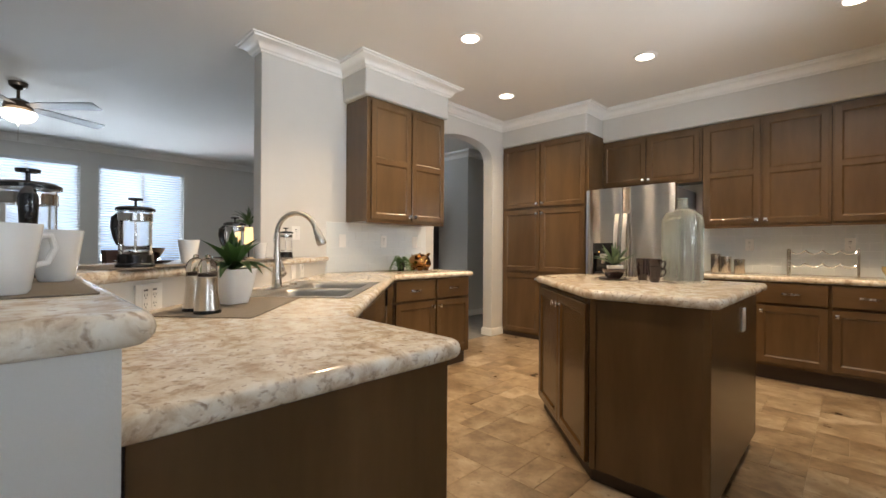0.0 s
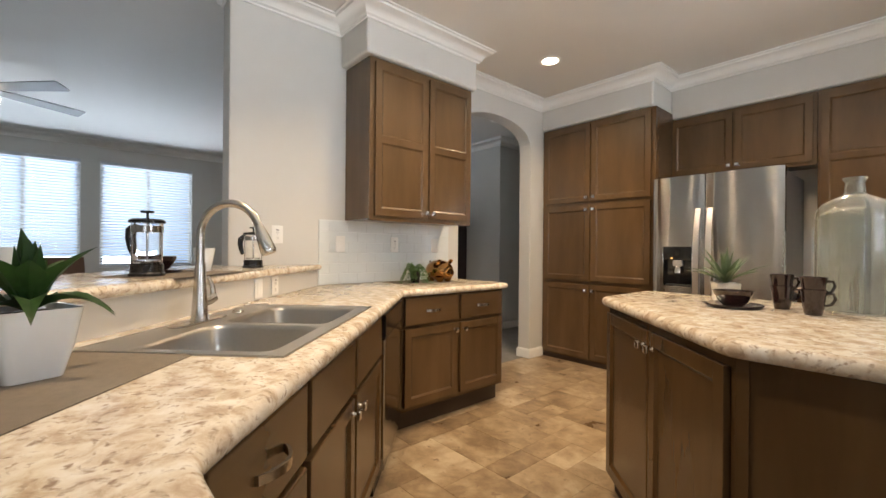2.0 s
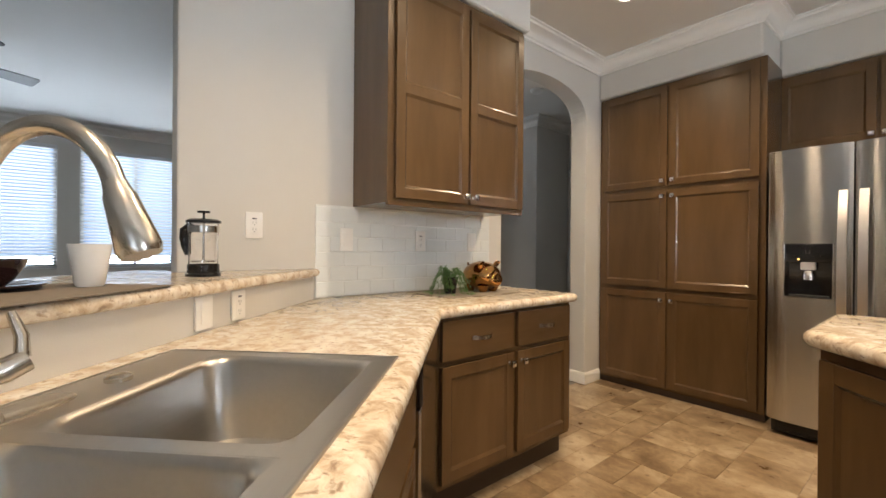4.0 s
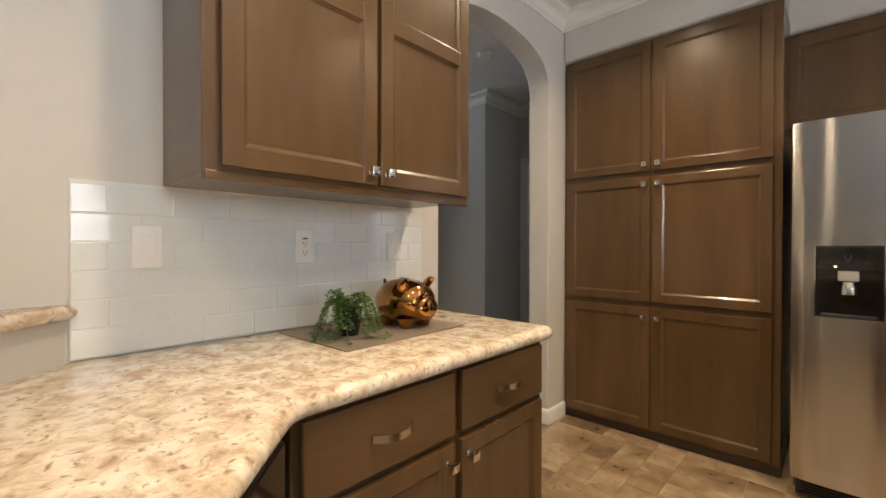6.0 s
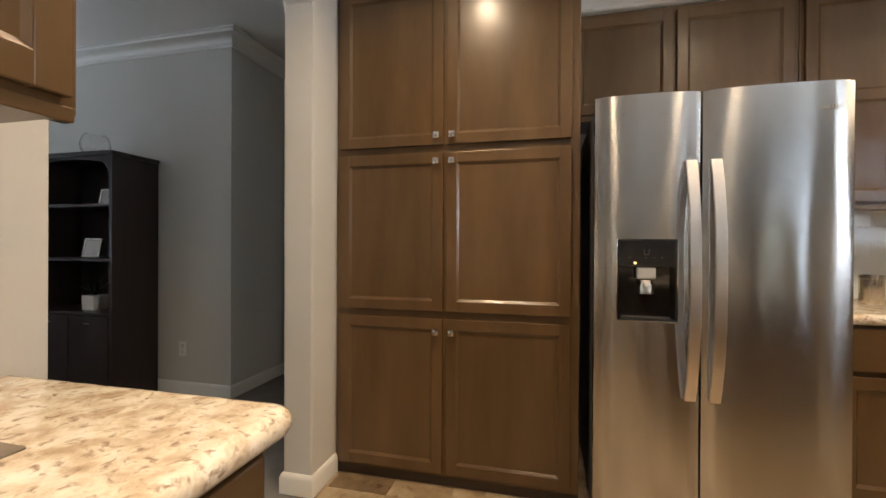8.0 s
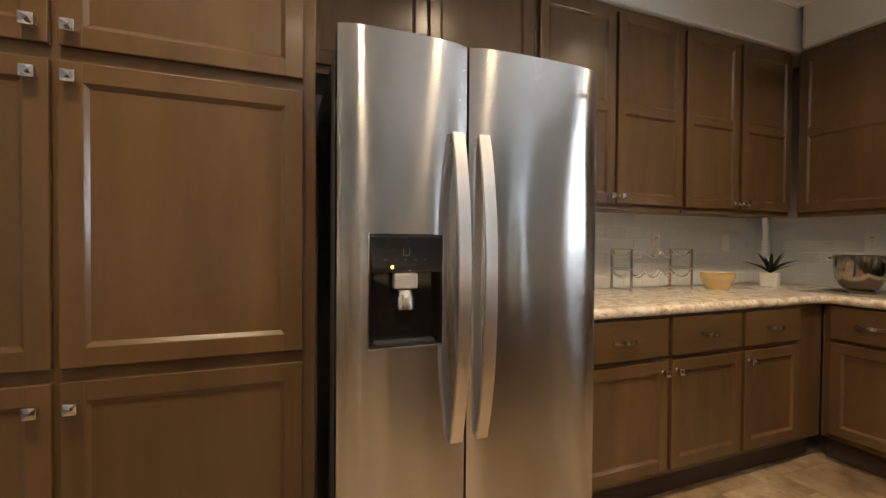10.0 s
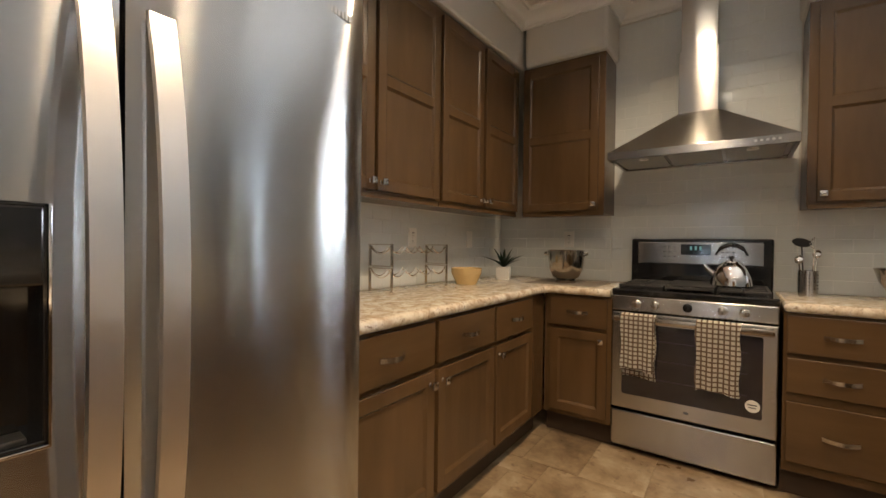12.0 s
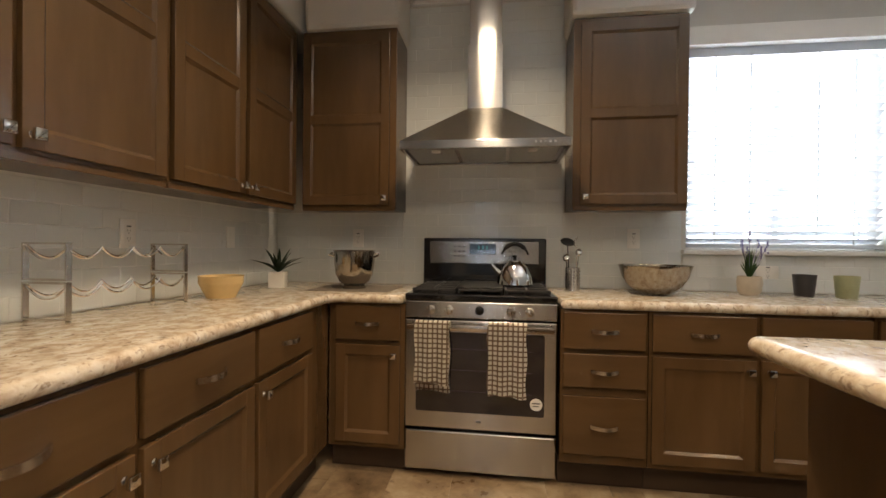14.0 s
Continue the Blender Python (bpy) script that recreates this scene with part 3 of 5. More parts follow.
# counters
pts = fillet([(-0.305, 0.525), (-0.305, -0.168), (-1.173, -0.168), (AX + 0.002, 1.675), (AX + 0.002, 2.965), (-2.352, 2.965), (-2.352, 1.95), (-0.830, 0.525)],
             [0.06, 0, 0, 0, 0, 0.05, 0.035, 0.04])
counter_sink = structure("counter_sink", slab(pts, CH - 0.046, CH), STONE, "cream and brown stone-look angled sink counter", "counter", True)
pts = fillet([(-0.835, FY - 0.002), (-0.835, 4.36), (0.872, 4.36), (0.872, 3.992), (SX - 0.002, 3.992), (SX - 0.002, FY - 0.002)], [0, 0.0, 0.06, 0, 0, 0])
structure("counter_corner", slab(pts, CH - 0.046, CH), STONE, "cream and brown stone-look corner counter", "counter", True)
pts = fillet([(SX - 0.002, 3.228), (0.872, 3.228), (0.872, 0.85), (SX - 0.002, 0.85)], [0, 0, 0.05, 0])
structure("counter_window", slab(pts, CH - 0.046, CH), STONE, "cream and brown stone-look counter under the window", "counter", True)

# ---- cabinets ----
WL = "dark brown stained maple"
pantry = empty("pantry_cabinet", pose(AX + 0.004, 4.33, 0), WL + " tall pantry cabinet with six doors", "cabinet")
PW = 1.208
mesh_ob("body", boxes([(0, 0, 0.05, PW, FY - 4.335, 2.49)], 0.003), WOOD, pantry)
mesh_ob("toe_kick", boxes([(0, 0.012, 0, PW, 0.5, 0.05)]), WOOD_SHADED, pantry)
pm = 0.580
for z0, z1, kz in ((1.674, 2.466, 1.715), (0.862, 1.636, 1.591), (0.072, 0.826, 0.766)):
    shaker(pantry, 0.028, z0, pm - 0.008, z1, -0.001, (pm - 0.038, kz))
    shaker(pantry, pm + 0.010, z0, PW - 0.038, z1, -0.001, (pm + 0.040, kz))

wall_cabinet(pose(-2.685, 1.885, 0, 0, 0, 90), 0.965, 0.333, 1.378, 2.48, [(0.03, 0.505, "r"), (0.505, 0.955, "l")], WL + " two-door wall cabinet beside the arch")
wall_cabinet(pose(-1.85, 4.735, 0), 1.085, 0.285, 1.87, 2.435, [(0.02, 0.535, "r"), (0.535, 1.07, "l")], WL + " short wall cabinet over the refrigerator", mid=False)
wall_cabinet(pose(-0.762, 4.735, 0), 0.985, 0.285, 1.378, 2.435, [(0.01, 0.49, "r"), (0.495, 0.975, "l")], WL + " two-door wall cabinet over the counter")
wall_cabinet(pose(0.225, 4.735, 0), 0.963, 0.285, 1.378, 2.435, [(0.005, 0.46, "r"), (0.475, 0.955, "l")], WL + " two-door corner wall cabinet")
wall_cabinet(pose(1.222, 4.70, 0, 0, 0, -90), 0.575, 0.274, 1.378, 2.435, [(0.0, 0.545, "r")], WL + " single-door corner wall cabinet beside the hood")
wall_cabinet(pose(1.222, 3.125, 0, 0, 0, -90), 0.595, 0.274, 1.378, 2.42, [(0.03, 0.595, "l")], WL + " single-door wall cabinet beside the window")
mesh_side = empty("filler_panel", pose(-0.80, 4.40, 0), WL + " tall filler panel beside the refrigerator", "panel")
mesh_ob("board", boxes([(-0.03, 0, 0, 0.0, 0.60, 0.87)], 0.002), WOOD, mesh_side)

base_cabinet(pose(-0.80, 4.395, 0), 1.70, 0.60, [(0.0, 0.538, "door", "r"), (0.538, 1.03, "door", "l"), (1.03, 1.49, "door", "l")], WL + " base cabinet with drawers and doors")
base_cabinet(pose(0.905, 4.39, 0, 0, 0, -90), 0.40, 0.58, [(0.03, 0.39, "door", "r")], WL + " narrow base cabinet beside the range")
base_cabinet(pose(0.905, 3.225, 0, 0, 0, -90), 0.40, 0.58, [(0.0, 0.40, "drawers", "r")], WL + " base cabinet with three drawers")
base_cabinet(pose(0.905, 2.822, 0, 0, 0, -90), 0.93, 0.58, [(0.0, 0.465, "door", "r"), (0.465, 0.93, "door", "l")], WL + " base cabinet under the window")
base_cabinet(pose(0.905, 1.888, 0, 0, 0, -90), 1.0, 0.58, [(0.0, 0.5, "door", "r"), (0.5, 1.0, "door", "l")], WL + " base cabinet under the window")
base_cabinet(pose(-2.395, 1.955, 0, 0, 0, 90), 0.965, 0.62, [(0.005, 0.485, "door", "r"), (0.490, 0.955, "door", "l")], WL + " two-door base cabinet beside the arch")
# angled run under the sink, between the two inside corners of the counter
fa, fb = Vector((-0.868, 0.498)), Vector((-2.395, 1.93))
run = (fb - fa).length
ang = math.degrees(math.atan2(fb.y - fa.y, fb.x - fa.x))
base_cabinet(pose(fa.x, fa.y, 0, 0, 0, ang), run - 0.66, 0.05, [(0.04, 0.46, "drawers", "r"), (0.46, 0.92, "sink", "r"), (0.92, run - 0.67, "sink", "l")], WL + " angled sink base cabinet")
base_cabinet(pose(-0.345, 0.49, 0, 0, 0, 180), 0.51, 0.64, [(0.02, 0.50, "door", "l")], WL + " peninsula end base cabinet")

dish = empty("dishwasher", pose(fa.x, fa.y, 0, 0, 0, ang) @ pose(run - 0.655, 0, 0), "stainless steel dishwasher with black control strip", "dishwasher")
mesh_ob("body", boxes([(0.0, 0.0, 0.09, 0.60, 0.05, 0.868)]), BLACK, dish)
mesh_ob("door", boxes([(0.004, -0.03, 0.12, 0.596, -0.001, 0.74)], 0.006), STEEL, dish)
mesh_ob("control_panel", boxes([(0.004, -0.034, 0.745, 0.596, -0.001, 0.862)], 0.008), BLACK_GLOSS, dish)
mesh_ob("toe_kick", boxes([(0.0, 0.02, 0.0, 0.60, 0.06, 0.088)]), BLACK, dish)

# island: a rectangle with one corner cut at an angle
IH = 0.945
IX0, IX1, IY0, IY1, IC = -1.29, 0.0, 1.665, 2.905, 0.725
isl = [(IX0, IY0 + IC), (IX0 + IC, IY0), (IX1, IY0), (IX1, IY1), (IX0, IY1)]
island = empty("kitchen_island", pose(0, 0, 0), WL + " island with an angled stone-look top", "island")
mesh_ob("countertop", slab(fillet(isl, [0.03, 0.03, 0.06, 0.04, 0.05]), IH - 0.046, IH), STONE, island, None, True)
o = 0.04
body = [(IX0 + o, IY0 + IC + 0.017), (IX0 + IC + 0.017, IY0 + o), (IX1 - o, IY0 + o), (IX1 - o, IY1 - 0.13), (IX0 + o, IY1 - 0.13)]
mesh_ob("body", prism(bmesh.new(), body, 0.075, IH - 0.047, 'z', 0.002, 1), WOOD, island)
mesh_ob("toe_kick", prism(bmesh.new(), [(p[0] * 0.94 - 0.04, (p[1] - 2.3) * 0.94 + 2.3) for p in body], 0, 0.075), WOOD_SHADED, island)
bl = (Vector(body[1]) - Vector(body[0])).length
face = empty("angled_front", pose(body[0][0], body[0][1], 0, 0, 0, -45), "", "")
face.parent = island
for a, b, kx in ((0.02, bl / 2 - 0.004, bl / 2 - 0.04), (bl / 2 + 0.004, bl - 0.02, bl / 2 + 0.04)):
    shaker(face, a, 0.09, b, IH - 0.075, -0.001, (kx, IH - 0.135))
for x0, x1 in ((body[1][0], body[1][0] + 0.03), (body[2][0] - 0.03, body[2][0] + 0.0)):
    mesh_ob("corner_trim", boxes([(x0, IY0 + o - 0.008, 0.075, x1, IY0 + o - 0.001, IH - 0.045)], 0.002), WOOD, island)
plate_y = 2.36
mesh_ob("outlet", boxes([(IX1 - o + 0.001, plate_y - 0.037, 0.725, IX1 - o + 0.008, plate_y + 0.037, 0.845)], 0.003), WHITE_PL, island)

# ---- appliances ----
def refrigerator():
    x0, x1, xs, front, top = -1.762, -0.866, -1.366, 4.168, 1.795
    f = empty("refrigerator", pose(x0, front, 0), "stainless steel side-by-side refrigerator with a black water dispenser", "refrigerator")
    w, s = x1 - x0, xs - x0
    mesh_ob("body", boxes([(0.008, 0.07, 0.03, w - 0.008, 0.80, top - 0.02)], 0.006), GREYBODY, f)
    mesh_ob("grille", boxes([(0.02, 0.03, 0.02, w - 0.02, 0.07, 0.095)] + [(0.04, 0.022, 0.03 + 0.014 * i, w - 0.04, 0.03, 0.036 + 0.014 * i) for i in range(4)]), BLACK, f)
    for k, (a, b) in enumerate(((0.0, s - 0.004), (s + 0.004, w))):
        n = 16
        plan = [(a, 0.062)] + [(a + (b - a) * i / n, 0.012 * ((i / n * 2 - 1) ** 4) - 0.006 * (1 - (i / n * 2 - 1) ** 2)) for i in range(n + 1)] + [(b, 0.062)]
        d = mesh_ob("door", prism(bmesh.new(), plan, 0.10, top, 'z', 0.005, 2), STEEL, f, None, True)
        if k == 0:
            da, db, z0, z1, zm = 0.086, 0.309, 0.882, 1.212, 1.10
            cut(d, prism(bmesh.new(), rrect(da, z0, db, z1, 0.020), -0.05, 0.045, 'y'))
            d.data.shade_smooth(); d.data.set_sharp_from_angle(angle=radians(38))
            disp = mesh_ob("dispenser", boxes([(da, 0.040, z0, db, 0.050, z1), (da, -0.004, z0, da + 0.006, 0.042, z1), (db - 0.006, -0.004, z0, db, 0.042, z1),
                                               (da, -0.004, z1 - 0.006, db, 0.042, z1), (da, -0.004, z0, db, 0.042, z0 + 0.008)], 0.002), BLACK_GLOSS, d)
            mesh_ob("control_panel", boxes([(da + 0.004, -0.006, zm, db - 0.004, 0.030, z1 - 0.004)], 0.004), BLACK_GLOSS, d)
            mesh_ob("trim", boxes([(da - 0.003, -0.0085, z0 - 0.003, db + 0.003, -0.004, z0 + 0.002), (da - 0.003, -0.0085, z0, da + 0.001, -0.004, z1), (db - 0.001, -0.0085, z0, db + 0.003, -0.004, z1)], 0.001), CHROME, d)
            mesh_ob("paddle", boxes([(0.162, -0.004, 1.052, 0.232, 0.028, 1.098)], 0.005), mat("silver_plastic", (0.45, 0.45, 0.44), 0.35, 0.4), d)
            bm = bmesh.new()
            lathe(bm, [(0.030, 0.0), (0.030, 0.03), (0.024, 0.052), (0.020, 0.056)], 20, (0.197, 0.016, 0.992))
            mesh_ob("nozzle", bm, NICKEL, d, None, True)
            mesh_ob("drip_tray", boxes([(da + 0.02, 0.002, z0 + 0.006, db - 0.02, 0.038, z0 + 0.016)], 0.003), IRON, d)
            tagged(mesh_ob("icons", boxes([(0.186, -0.0072, 1.150, 0.188, -0.006, 1.172), (0.204, -0.0072, 1.150, 0.206, -0.006, 1.172), (0.187, -0.0072, 1.149, 0.205, -0.006, 1.151)] +
                                   [(0.129 + 0.03 * i, -0.0072, 1.1365, 0.138 + 0.03 * i, -0.006, 1.1385) for i in range(5)]), SATIN, d), kind="stuff")
            mesh_ob("indicator", boxes([(0.150, -0.0076, 1.112, 0.158, -0.006, 1.120)]), glow("amber_light", (1.0, 0.5, 0.12), 5.0), d)
        else:
            mesh_ob("badge", boxes([(b - 0.135 + 0.011 * i, -0.0035 if i % 2 else -0.003, 1.690, b - 0.127 + 0.011 * i, 0.002, 1.704 + 0.004 * (i % 3 == 0)) for i in range(8)], 0.001), NICKEL, d)
        hx = s - 0.043 if k == 0 else s + 0.043
        bm, loops = bmesh.new(), []
        for i in range(15):
            t = i / 14 * 2 - 1
            y = -0.012 - 0.058 * (1 - abs(t) ** 2.4)
            loops.append([(hx - 0.019, y - 0.008, 1.05 + t * 0.47), (hx + 0.019, y - 0.008, 1.05 + t * 0.47), (hx + 0.021, y, 1.05 + t * 0.47), (hx + 0.015, y + 0.008, 1.05 + t * 0.47), (hx - 0.015, y + 0.008, 1.05 + t * 0.47), (hx - 0.021, y, 1.05 + t * 0.47)])
        loft(bm, loops)
        mesh_ob("handle", bm, HANDLE, d, None, True)
    return f


refrigerator()


def gingham():
    m = mat("gingham_cloth", (0.55, 0.50, 0.43), 0.9, 0, 0.06, 40.0, 0.4, 600.0)
    n, l = m.node_tree.nodes, m.node_tree.links
    co = n.new("ShaderNodeTexCoord")
    waves = []
    for axis in (0, 2):
        sep = n.new("ShaderNodeSeparateXYZ"); l.new(co.outputs["Object"], sep.inputs[0])
        mu = n.new("ShaderNodeMath"); mu.operation = 'MULTIPLY'; l.new(sep.outputs[axis], mu.inputs[0]); mu.inputs[1].default_value = 42.0
        fr = n.new("ShaderNodeMath"); fr.operation = 'FRACT'; l.new(mu.outputs[0], fr.inputs[0])
        gt = n.new("ShaderNodeMath"); gt.operation = 'GREATER_THAN'; l.new(fr.outputs[0], gt.inputs[0]); gt.inputs[1].default_value = 0.30
        waves.append(gt)
    pr = n.new("ShaderNodeMath"); pr.operation = 'MULTIPLY'
    l.new(waves[0].outputs[0], pr.inputs[0]); l.new(waves[1].outputs[0], pr.inputs[1])
    mx = n.new("ShaderNodeMix"); mx.data_type = 'RGBA'
    l.new(pr.outputs[0], mx.inputs[0]); mx.inputs[6].default_value, mx.inputs[7].default_value = (0.22, 0.15, 0.10, 1), (0.84, 0.79, 0.70, 1)
    l.new(mx.outputs[2], n["Principled BSDF"].inputs["Base Color"])
    return m


GINGHAM = gingham()


def towel(x, w, front_len, back_len, m):
    """A cloth folded over the oven handle, with soft folds; built facing local -y."""
    bm = bmesh.new()
    nx, rows = 14, []
    path = [(0.022, -back_len + i * back_len / 7) for i in range(8)] + [(0.016, 0.012), (0.0, 0.017), (-0.016, 0.012)] + [(-0.022, -front_len * i / 12) for i in range(13)]
    for py, pz in path:
        row = []
        for i in range(nx + 1):
            u = i / nx
            amp = 0.010 * min(1, max(0, -pz) * 4)
            row.append(bm.verts.new((x + (u - 0.5) * w * (1 - 0.05 * max(0, -pz)) + 0.004 * math.sin(pz * 30), py + amp * math.sin(u * 13 + x * 9) * (1 if py < 0 else 0.3) - (0.006 if py < 0 else 0), pz + 0.006 * math.sin(u * 5 + x) * (pz < -0.2))))
        rows.append(row)
    for a, b in zip(rows, rows[1:]):
        for i in range(nx):
            bm.faces.new((a[i], a[i + 1], b[i + 1], b[i]))
    bmesh.ops.solidify(bm, geom=bm.faces[:], thickness=0.004)
    ob = mesh_ob("dish_towel", bm, GINGHAM, None, m, True)
    return tagged(ob, "brown and cream gingham towel hung over the oven handle", "towel", "towels on the oven")


def gas_range():
    m = pose(0.925, 3.992, 0, 0, 0, -90)
    w = 0.754
    r = empty("range", m, "stainless steel gas range with black cooktop", "stove")
    mesh_ob("body", boxes([(0.004, 0.02, 0.02, w - 0.004, 0.56, 0.885)], 0.003), BLACK, r)
    d = mesh_ob("drawer", boxes([(0.002, -0.012, 0.035, w - 0.002, 0.02, 0.235)], 0.008), STEEL_H, r)
    o = mesh_ob("oven_door", boxes([(0.002, -0.018, 0.252, w - 0.002, 0.02, 0.795)], 0.007), STEEL_H, r)
    cut(o, prism(bmesh.new(), rrect(0.06, 0.335, w - 0.06, 0.735, 0.012), -0.05, 0.012, 'y'))
    mesh_ob("window", prism(bmesh.new(), rrect(0.061, 0.336, w - 0.061, 0.734, 0.012), -0.0155, -0.009, 'y'), mat("dark_oven_glass", (0.012, 0.010, 0.018), 0.05, 0, 0.1, 3.0, coat=0.6), o)
    for z in (0.44, 0.545, 0.65):
        mesh_ob("rack_bar", boxes([(0.12, -0.0163, z, w - 0.12, -0.0157, z + 0.002)]), mat("dim_rack", (0.05, 0.045, 0.06), 0.4), o)
    bm = bmesh.new()
    lathe(bm, [(0.0, 0.0), (0.030, 0.0), (0.030, 0.0008), (0.0, 0.0008)], 24)
    mesh_ob("sticker", bm, WHITE_PL, o, pose(w - 0.098, -0.0158, 0.395, 90, 0, 0))
    mesh_ob("sticker_marks", boxes([(w - 0.118, -0.0172, 0.398, w - 0.080, -0.0167, 0.404), (w - 0.114, -0.0172, 0.385, w - 0.084, -0.0167, 0.390)]), GREYBODY, o)
    mesh_ob("badge", boxes([(w / 2 - 0.012, -0.0195, 0.288, w / 2 + 0.012, -0.018, 0.300)], 0.0005), GREYBODY, o)
    bm = bmesh.new()
    box(bm, 0.02, -0.066, 0.748, w - 0.02, -0.050, 0.780, 0.006)
    for hx in (0.03, w - 0.05):
        box(bm, hx, -0.054, 0.752, hx + 0.02, -0.016, 0.776, 0.003)
    mesh_ob("handle", bm, NICKEL, o, None, True)
    c = mesh_ob("control_panel", boxes([(0.002, -0.022, 0.802, w - 0.002, 0.02, 0.888)], 0.006), STEEL_H, r)
    for kx in (0.135, 0.225, w / 2, w - 0.225, w - 0.135):
        bm = bmesh.new()
        lathe(bm, [(0.022, 0.0), (0.022, 0.010), (0.017, 0.014), (0.015, 0.030), (0.0, 0.031)], 20)
        box(bm, -0.004, -0.016, 0.028, 0.004, 0.016, 0.036, 0.002)
        mesh_ob("knob", bm, NICKEL if kx != w / 2 else BLACK, c, pose(kx, -0.022, 0.846, 90, 0, 0), True)
    top = mesh_ob("cooktop", boxes([(0.0, -0.020, 0.889, w, 0.50, 0.924)], 0.008), BLACK_GLOSS, r)
    bm = bmesh.new()
    for gx0 in (0.03, 0.265, 0.50):
        gx1 = gx0 + 0.225
        for gx in (gx0, gx1 - 0.012):
            box(bm, gx, 0.02, 0.925, gx + 0.012, 0.47, 0.946, 0.003)
        for gy in (0.02, 0.13, 0.24, 0.35, 0.458):
            box(bm, gx0, gy, 0.934, gx1, gy + 0.012, 0.948, 0.003)
        box(bm, gx0 + 0.106, 0.02, 0.936, gx0 + 0.118, 0.47, 0.949, 0.003)
    mesh_ob("grate", bm, IRON, r)
    mesh_ob("griddle", boxes([(0.262, 0.03, 0.9495, 0.492, 0.46, 0.957)], 0.004), IRON, r)
    g = mesh_ob("backguard", boxes([(0.0, 0.50, 0.889, w, 0.568, 1.215)], 0.010), BLACK_GLOSS, r)
    mesh_ob("panel", boxes([(0.040, 0.494, 1.055, w - 0.045, 0.501, 1.195)], 0.006), STEEL_H, g)
    mesh_ob("display", boxes([(0.29, 0.490, 1.115, 0.45, 0.495, 1.18)], 0.003), BLACK_GLOSS, g)
    mesh_ob("digits", boxes([(0.34 + 0.025 * i, 0.4885, 1.145, 0.352 + 0.025 * i, 0.4905, 1.168) for i in range(3)]), glow("clock_digits", (0.10, 0.22, 0.22), 0.5), g)
    for kx in (0.19, 0.50):
        for i in range(3):
            for j in range(3):
                mesh_ob("key", boxes([(kx + 0.028 * i, 0.4925, 1.10 + 0.03 * j, kx + 0.016 + 0.028 * i, 0.4945, 1.106 + 0.03 * j)]), GREYBODY, g)
    for x, w2, fl in ((0.150, 0.170, 0.29), (0.512, 0.185, 0.335)):
        towel(0, w2, fl, fl + (0.05 if x < 0.3 else -0.05), m @ pose(x, -0.058, 0.782))


gas_range()


def range_hood():
    cy, front = 3.612, 1.02
    h = empty("range_hood", pose(front, cy, 0, 0, 0, -90), "stainless steel chimney range hood over the stove", "range hood")
    d, hw = SX - front - 0.012, 0.445
    z0, z1, z2 = 1.672, 1.722, 1.955
    cw, cd0 = 0.10, 0.22
    bm = bmesh.new()
    loft(bm, [[(-hw, 0, z1), (hw, 0, z1), (hw, d, z1), (-hw, d, z1)], [(-cw, cd0, z2), (cw, cd0, z2), (cw, d, z2), (-cw, d, z2)]])
    mesh_ob("canopy", bm, STEEL_H, h)
    mesh_ob("rim", boxes([(-hw, -0.002, z0 + 0.006, hw, 0.02, z1 + 0.001), (-hw, 0.02, z0 + 0.006, -hw + 0.02, d, z1 + 0.001), (hw - 0.02, 0.02, z0 + 0.006, hw, d, z1 + 0.001), (-hw, d - 0.02, z0 + 0.006, hw, d, z1)], 0.002), STEEL_H, h)
    mesh_ob("filter", boxes([(-hw + 0.03 + 0.278 * i, 0.05, z0 + 0.012, -hw + 0.29 + 0.278 * i, d - 0.04, z0 + 0.024) for i in range(3)], 0.003), STEEL, h)
    mesh_ob("underside", boxes([(-hw + 0.018, 0.018, z0 + 0.026, hw - 0.018, d - 0.018, z0 + 0.034)]), SINK, h)
    for x in (-0.26, 0.26):
        bm = bmesh.new()
        lathe(bm, [(0.026, 0), (0.026, 0.006), (0.018, 0.008)], 18)
        mesh_ob("lamp_lens", bm, WHITE_PL, h, pose(x, 0.09, z0 + 0.004))
    bm = bmesh.new()
    for i in range(5):
        lathe(bm, [(0.0, 0.004), (0.007, 0.004), (0.007, 0.0)], 12, (0.27 + 0.024 * i, -0.0, 0))
    mesh_ob("buttons", bm, CHROME, h, pose(0, -0.001, z0 + 0.030, 90, 0, 0))
    ch = mesh_ob("chimney", boxes([(-cw, cd0, z2 - 0.002, cw, d, 2.32)], 0.002), STEEL_FLAT, h)
    mesh_ob("chimney_upper", boxes([(-cw + 0.008, cd0 + 0.008, 2.318, cw - 0.008, d, H - 0.002)], 0.002), STEEL_FLAT, h)


range_hood()

# ---- sink and faucet ----
SINKM = pose(-1.215, 0.775, CH, 0, 0, 135)
SW, SD = 0.86, 0.545
B1, B2 = (0.035, 0.045, 0.392, 0.42), (0.418, 0.045, 0.825, 0.42)
hole = boxes([(0.02, 0.02, -0.3, SW - 0.02, SD - 0.10, 0.1)])
bmesh.ops.transform(hole, matrix=SINKM, verts=hole.verts)
cut(counter_sink, hole)
counter_sink.data.shade_smooth()
counter_sink.data.set_sharp_from_angle(angle=radians(38))


